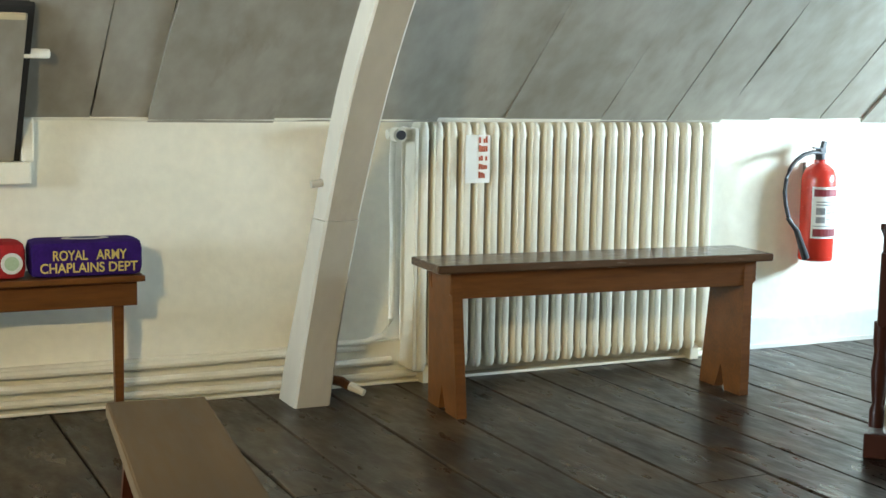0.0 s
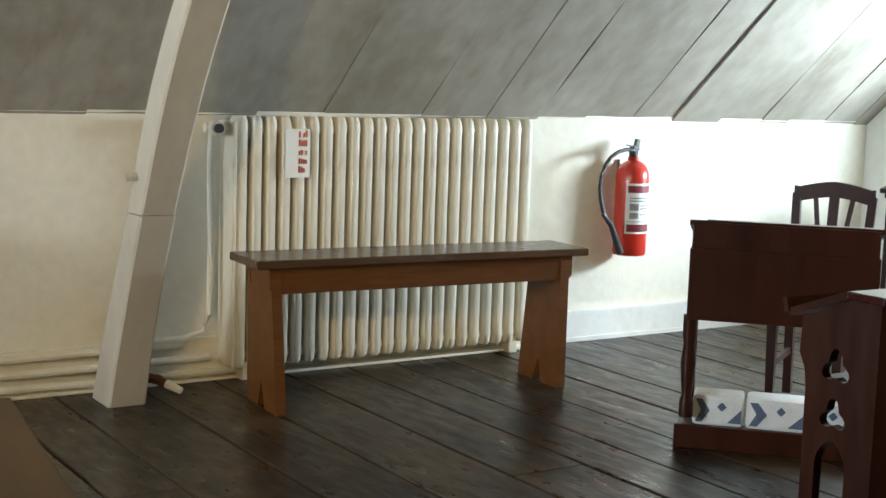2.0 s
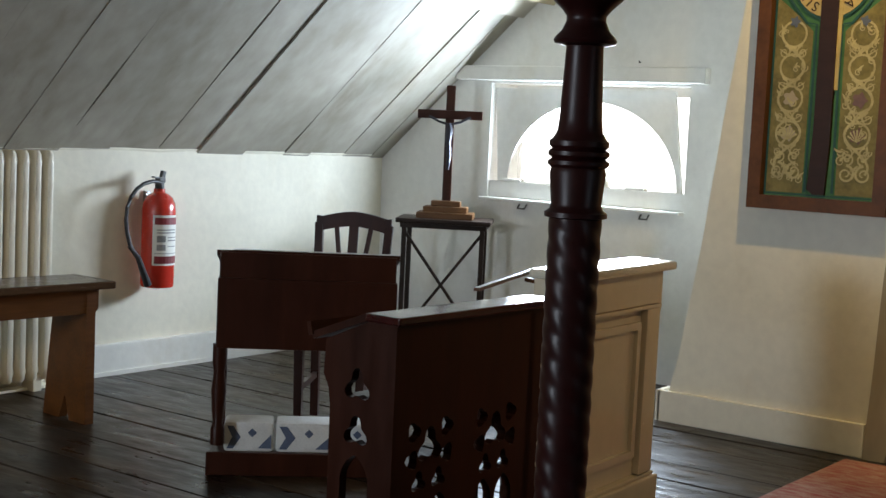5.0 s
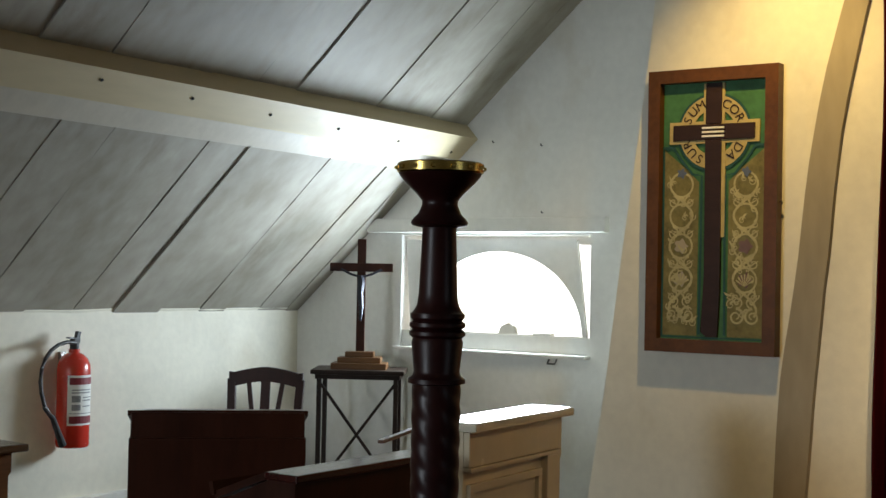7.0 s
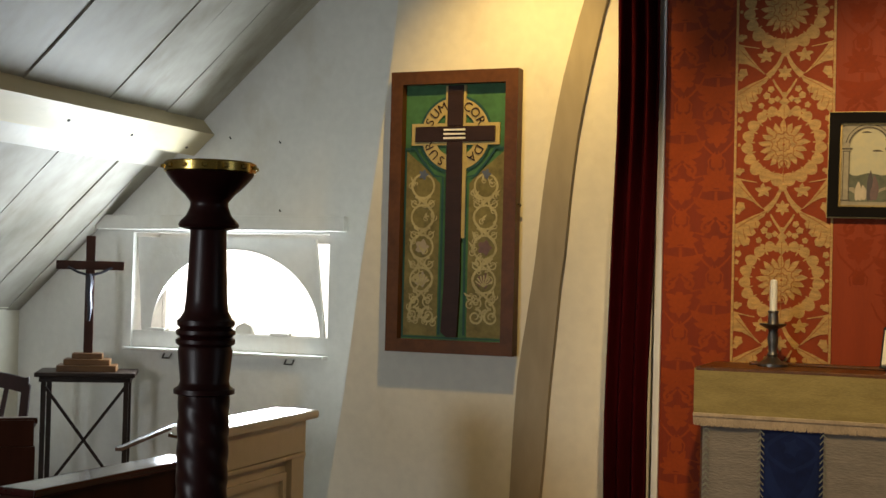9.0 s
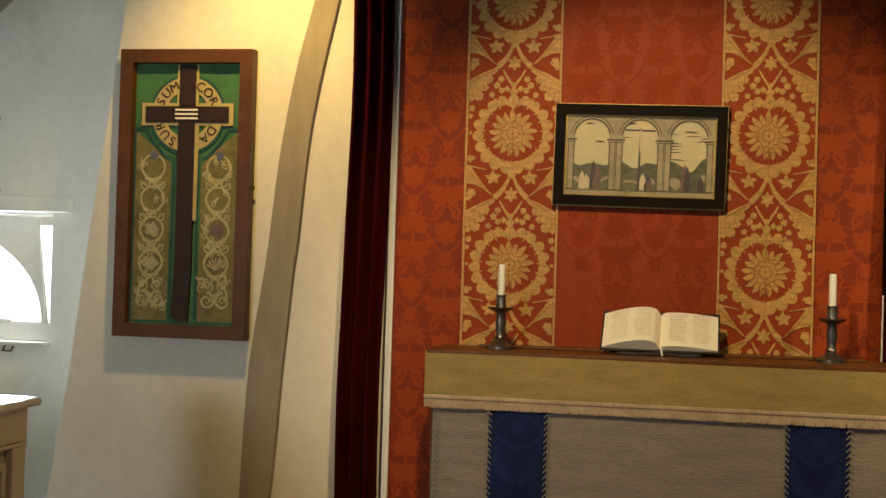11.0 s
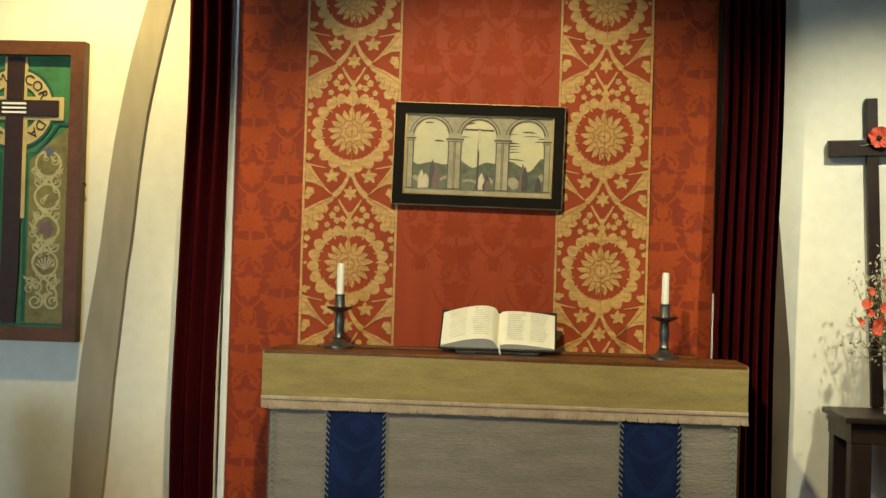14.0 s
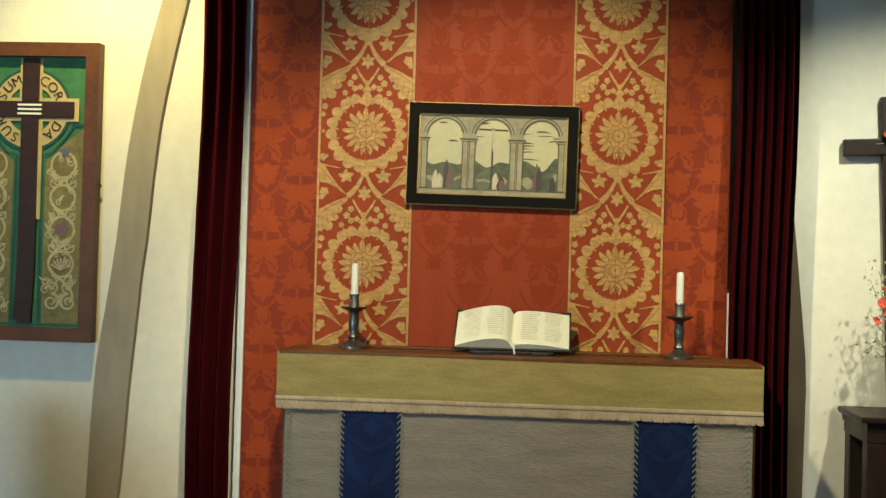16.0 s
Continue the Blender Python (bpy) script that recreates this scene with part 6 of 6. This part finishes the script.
def painting():
    p = thing("framed_painting", "small painting of three arches over a landscape, black frame", "painting", wall_frame(CL - 0.006, 0.158, 1.574) @ pose(0, 0, 0, 0, 0, -0.8))
    W, H, F = 0.294, 0.176, 0.035
    rect = lambda w, h: [(-w, -h), (w, -h), (w, h), (-w, h)]
    part("frame", Geo().plate(rect(W, H), [rect(W - F, H - F)], 0.035), BLACKFRAME, p)
    part("gilt_slip", Geo().plate(rect(W - F + 0.004, H - F + 0.004), [rect(W - F - 0.006, H - F - 0.006)], 0.022), GILT, p)
    part("outer_gilt", Geo().plate(rect(W + 0.003, H + 0.003), [rect(W - 0.002, H - 0.002)], 0.030), GILT, p)
    w, h = W - F - 0.004, H - F - 0.004
    part("canvas", Geo().box((-w, -h, 0.004), (w, h, 0.010)), SKYPAINT, p)
    rr = random.Random(6)
    for k in range(16):
        x, y = rr.uniform(-w, w), rr.uniform(-0.01, h * 0.8)
        g = Geo()
        fern(g, x, y, x + rr.uniform(0.03, 0.07), y + rr.uniform(-0.004, 0.006), rr.uniform(0.003, 0.007), 0.002, 8)
        part("painted_cloud", lay(g, 0.0102 + 0.00002 * k), STONEDARK, p)
    for x0, x1 in ((-w, -w / 3), (-w / 3, w / 3), (w / 3, w)):
        for k, (mt, drop) in enumerate(((HILLPAINT, 0.0), (STONEPAINT, 0.058), (HILLPAINT, 0.066))):
            g = Geo()
            ys = [(x0 + (x1 - x0) * t, -h * 0.10 - drop + 0.05 * noise.noise(Vector((x0 * 9 + t * 3.4 + k, 1, 1 + k))) - 0.02 * math.sin(math.pi * t)) for t in np.linspace(0, 1, 14)]
            g.flat([(x0, -h), (x1, -h)] + ys[::-1])
            part("painted_hill", lay(g, 0.0108 + 0.0002 * k), mt, p)
    cs = (-w * 0.655, 0.0, w * 0.655)
    openings = [arch(q - 0.060, q + 0.060, -h + 0.014, h - 0.012, 0, 18) for q in cs]
    part("painted_arcade", Geo().plate([(-w, -h), (w, -h), (w, h), (-w, h)], openings, 0.0012, Z((0, 0, 0.0126))), STONEPAINT, p)
    g = Geo()
    for q in cs:
        for r, t in ((0.0635, 0.005), (0.074, 0.003)):
            g.ribbon([(q + r * math.cos(u), h - 0.072 + r * math.sin(u) * 0.98) for u in np.linspace(0.15, math.pi - 0.15, 20)], t)
        for s in (-1, 1):
            g.ribbon([(q + s * 0.052, h - 0.082), (q + s * 0.088, h - 0.082)], 0.006)
            g.ribbon([(q + s * 0.056, h - 0.090), (q + s * 0.084, h - 0.090)], 0.003)
            g.ribbon([(q + s * 0.0615, h - 0.09), (q + s * 0.0615, -h + 0.02)], [0.004, 0.003])
            g.ribbon([(q + s * 0.081, h - 0.09), (q + s * 0.081, -h + 0.02)], [0.0025, 0.002])
            g.ribbon([(q + s * 0.055, -h + 0.018), (q + s * 0.086, -h + 0.018)], 0.005)
    part("painted_mouldings", lay(g, 0.0140), STONEDARK, p)
    g = Geo().ribbon([(0.0, h - 0.040), (-0.001, -h + 0.022)], [0.006, 0.008]).ribbon([(-0.052, h - 0.046), (0.052, h - 0.048)], 0.006)
    part("painted_cross", lay(g, 0.0114), DARKPAINT, p)
    g = Geo()
    fern(g, 0.0, h - 0.044, 0.001, h - 0.125, 0.012, 0.003, 8)
    part("painted_shape", lay(g, 0.0120), PALEPAINT, p, "pale upright shape")
    rows = ((-0.196, 0.062, PALEPAINT), (-0.184, 0.05, PALEPAINT), (-0.158, 0.10, DARKPAINT), (-0.147, 0.085, ROSEPAINT), (0.014, 0.058, PALEPAINT), (0.030, 0.05, DARKPAINT), (0.038, 0.035, ROSEPAINT), (0.155, 0.095, ROSEPAINT), (0.165, 0.085, DARKPAINT), (0.200, 0.062, HILLPAINT), (0.212, 0.05, DARKPAINT))
    for k, (x, tall, mt) in enumerate(rows):
        g = Geo()
        fern(g, x + 0.004, -h + 0.020, x, -h + 0.020 + tall, 0.021, 0.003 * (-1) ** k, 8)
        fern(g, x - 0.006, -h + 0.018, x - 0.002, -h + 0.020 + tall * 0.6, 0.012, 0.002, 6)
        part("painted_shape", lay(g, 0.0116 + 0.00006 * k), mt, p)

painting()

# ---- right of the altar ----


def side_table():
    t = thing("side_table", "dark walnut side table against the wall", "table", pose(4.30, -1.05, 0))
    L, D, H = 0.80, 0.39, 0.742
    part("top", Geo().box((0, -L, H - 0.02), (D, 0, H), 0.005), WALNUT, t)
    part("frieze", Geo().box((0.02, -L + 0.02, H - 0.085), (D - 0.02, -0.02, H - 0.0205), 0.003), WALNUT, t)
    for y in (-0.055, -L + 0.055):
        for x in (0.06, D - 0.06):
            part("leg", Geo().box((x - 0.038, y - 0.032, 0), (x + 0.038, y + 0.032, H - 0.0855), 0.004), WALNUT, t)


side_table()
wc = thing("wall_cross", "plain dark wooden cross with a red poppy against the wall", "cross", wall_frame(BREAST - 0.006, -1.240, 0.742) @ pose(0, 0, 0, 0, 0, 2.4))
part("upright", Geo().box((-0.0205, 0.002, 0.0), (0.0205, 1.070, 0.030), 0.004), WALNUT, wc)
part("crossbar", Geo().box((-0.150, 0.868, 0.004), (0.150, 0.926, 0.036), 0.004), WALNUT, wc)
def poppy(g, c, r, nrm, seed):
    """Crumpled petals round a centre."""
    rr = random.Random(seed)
    q = Vector(nrm).to_track_quat('Z', 'Y').to_matrix().to_4x4()
    for k in range(5):
        a0 = 2 * math.pi * k / 5 + rr.uniform(-0.2, 0.2)
        vs = [(0, 0, 0)]
        for j in range(7):
            a = a0 + (j - 3) * 0.27
            s = r * (0.86 + 0.22 * rr.random())
            vs.append((s * 0.55 * math.cos(a), s * 0.55 * math.sin(a), r * (0.06 + 0.14 * rr.random())))
            vs.append((s * math.cos(a), s * math.sin(a), r * (0.12 + 0.45 * rr.random())))
        fs = []
        for j in range(6):
            fs += [(0, 1 + 2 * j, 3 + 2 * j), (1 + 2 * j, 2 + 2 * j, 4 + 2 * j, 3 + 2 * j)]
        g.add(vs, fs, Matrix.Translation(c) @ q)


g = Geo()
poppy(g, Vector((0.018, 0.930, 0.040)), 0.038, (0, 0, 1), 1)
pp = part("paper_poppy", g, POPPY, wc, "red paper poppy")
part("poppy_centre", Geo().lathe([(0.009, 0.042), (0.009, 0.050), (0.004, 0.054)], 10, Matrix.Translation((0.018, 0.930, 0))), DARKGAP, pp)
part("poppy_stem", Geo().tube([(0.010, 0.915, 0.038), (-0.02, 0.907, 0.040), (-0.045, 0.905, 0.038)], 0.002, 6), LEAF, pp)

vase = thing("flower_vase", "clear glass vase of red poppies and dried grasses on a table", "vase", pose(4.47, -1.245, 0.742))
g = Geo().lathe([(0.038, 0), (0.040, 0.004), (0.032, 0.06), (0.030, 0.12), (0.036, 0.19), (0.047, 0.235), (0.0445, 0.235), (0.033, 0.19), (0.027, 0.12), (0.029, 0.06), (0.034, 0.012), (0.0, 0.011)], 28)
g.smooth = True
part("glass_vase", g, GLASS, vase)
rnd = random.Random(11)
stems, straw, pet, seeds = Geo(), Geo(), Geo(), Geo()
heads = []
for i in range(90):
    a, b = rnd.uniform(0, 2 * math.pi), rnd.uniform(0.02, 0.15)
    top = Vector((0.7 * b * math.cos(a), b * math.sin(a), rnd.uniform(0.26, 0.54) - b * 0.5))
    stems.tube([(0.012 * math.cos(a + 2), 0.012 * math.sin(a + 2), 0.016), (0.016 * math.cos(a), 0.018 * math.sin(a), 0.20), tuple(top * 0.8 + Vector((0, 0, 0.02))), tuple(top)], [0.0022, 0.002, 0.0015, 0.001], 4)
    heads.append(top)
tagged(part("flower_stem", stems, LEAF, vase), kind="stuff")
for i, h_ in enumerate(heads):
    for k in range(11):
        p = h_ + Vector((rnd.gauss(0, 0.018), rnd.gauss(0, 0.022), rnd.gauss(-0.01, 0.028)))
        straw.flat(disc(0, 0, rnd.uniform(0.003, 0.0065), 6), Matrix.Translation(p) @ Euler((rnd.uniform(0, 3), rnd.uniform(0, 3), rnd.uniform(0, 3))).to_matrix().to_4x4())
tagged(part("dried_flower", straw, STRAW, vase, "tiny pale dried flowers"), kind="stuff")
for i, (y, z) in enumerate(((0.10, 0.33), (0.075, 0.30), (0.09, 0.275), (-0.03, 0.33), (-0.10, 0.29), (0.02, 0.39), (0.05, 0.43), (-0.12, 0.36), (0.01, 0.26), (-0.07, 0.41), (0.115, 0.36), (0.06, 0.345), (0.13, 0.30), (-0.005, 0.30), (0.035, 0.31), (0.10, 0.40), (-0.05, 0.25), (-0.08, 0.33))):
    g = Geo()
    poppy(g, Vector((-0.05 - 0.02 * (i % 3), y, z)), 0.015 + 0.003 * (i % 3), (-1, 0.5 * math.sin(i * 2.0), 0.5), 20 + i)
    part("poppy", g, POPPY, vase, "red poppy head")

solid("altar_rug", Geo().box((3.55, -1.6, 0.001), (4.60, 1.645, 0.016), 0.005), RUG, "red patterned rug before the altar", "rug")

# ---- floor boards ----
cols, x = [], WEST
rnd = random.Random(21)
while x < GABLE + 0.1:
    w = rnd.uniform(0.20, 0.30)
    cols.append((x, w))
    x += w
shapes = {}


def plank_mesh(w, l):
    """A board with eased edges and a slightly wavy side, shared by boards of like size."""
    key = (round(w, 2), round(l, 1))
    if key not in shapes:
        g, c, n = Geo(), 0.004, 10
        vs, fs = [], []
        rr = random.Random(int(w * 1000 + l * 77))
        for i in range(n + 1):
            y = key[1] * i / n
            a, b = rr.uniform(0, 0.003), rr.uniform(0, 0.003)
            vs += [(0.0015 + a, y, -0.028), (0.0015 + a, y, -c), (0.0015 + a + c, y, 0), (key[0] - 0.0015 - b - c, y, 0), (key[0] - 0.0015 - b, y, -c), (key[0] - 0.0015 - b, y, -0.028)]
        for i in range(n):
            for k in range(5):
                fs.append((6 * i + k, 6 * i + k + 1, 6 * i + 7 + k, 6 * i + 6 + k))
        fs += [tuple(range(6))[::-1], tuple(6 * n + k for k in range(6))]
        shapes[key] = g.add(vs, fs).mesh("board", FLOOR)
    return shapes[key], key


for x, w in cols:
    y = SOUTH + rnd.uniform(-2.0, 0)
    while y < KNEE:
        l = rnd.uniform(2.2, 3.6)
        me, key = plank_mesh(w, l)
        o = new("board", me)
        o.parent = floor
        o.location = (x, y, rnd.uniform(-0.0025, 0.0015))
        o.scale = (w / key[0], 1, 1)
        y += key[1] + 0.002
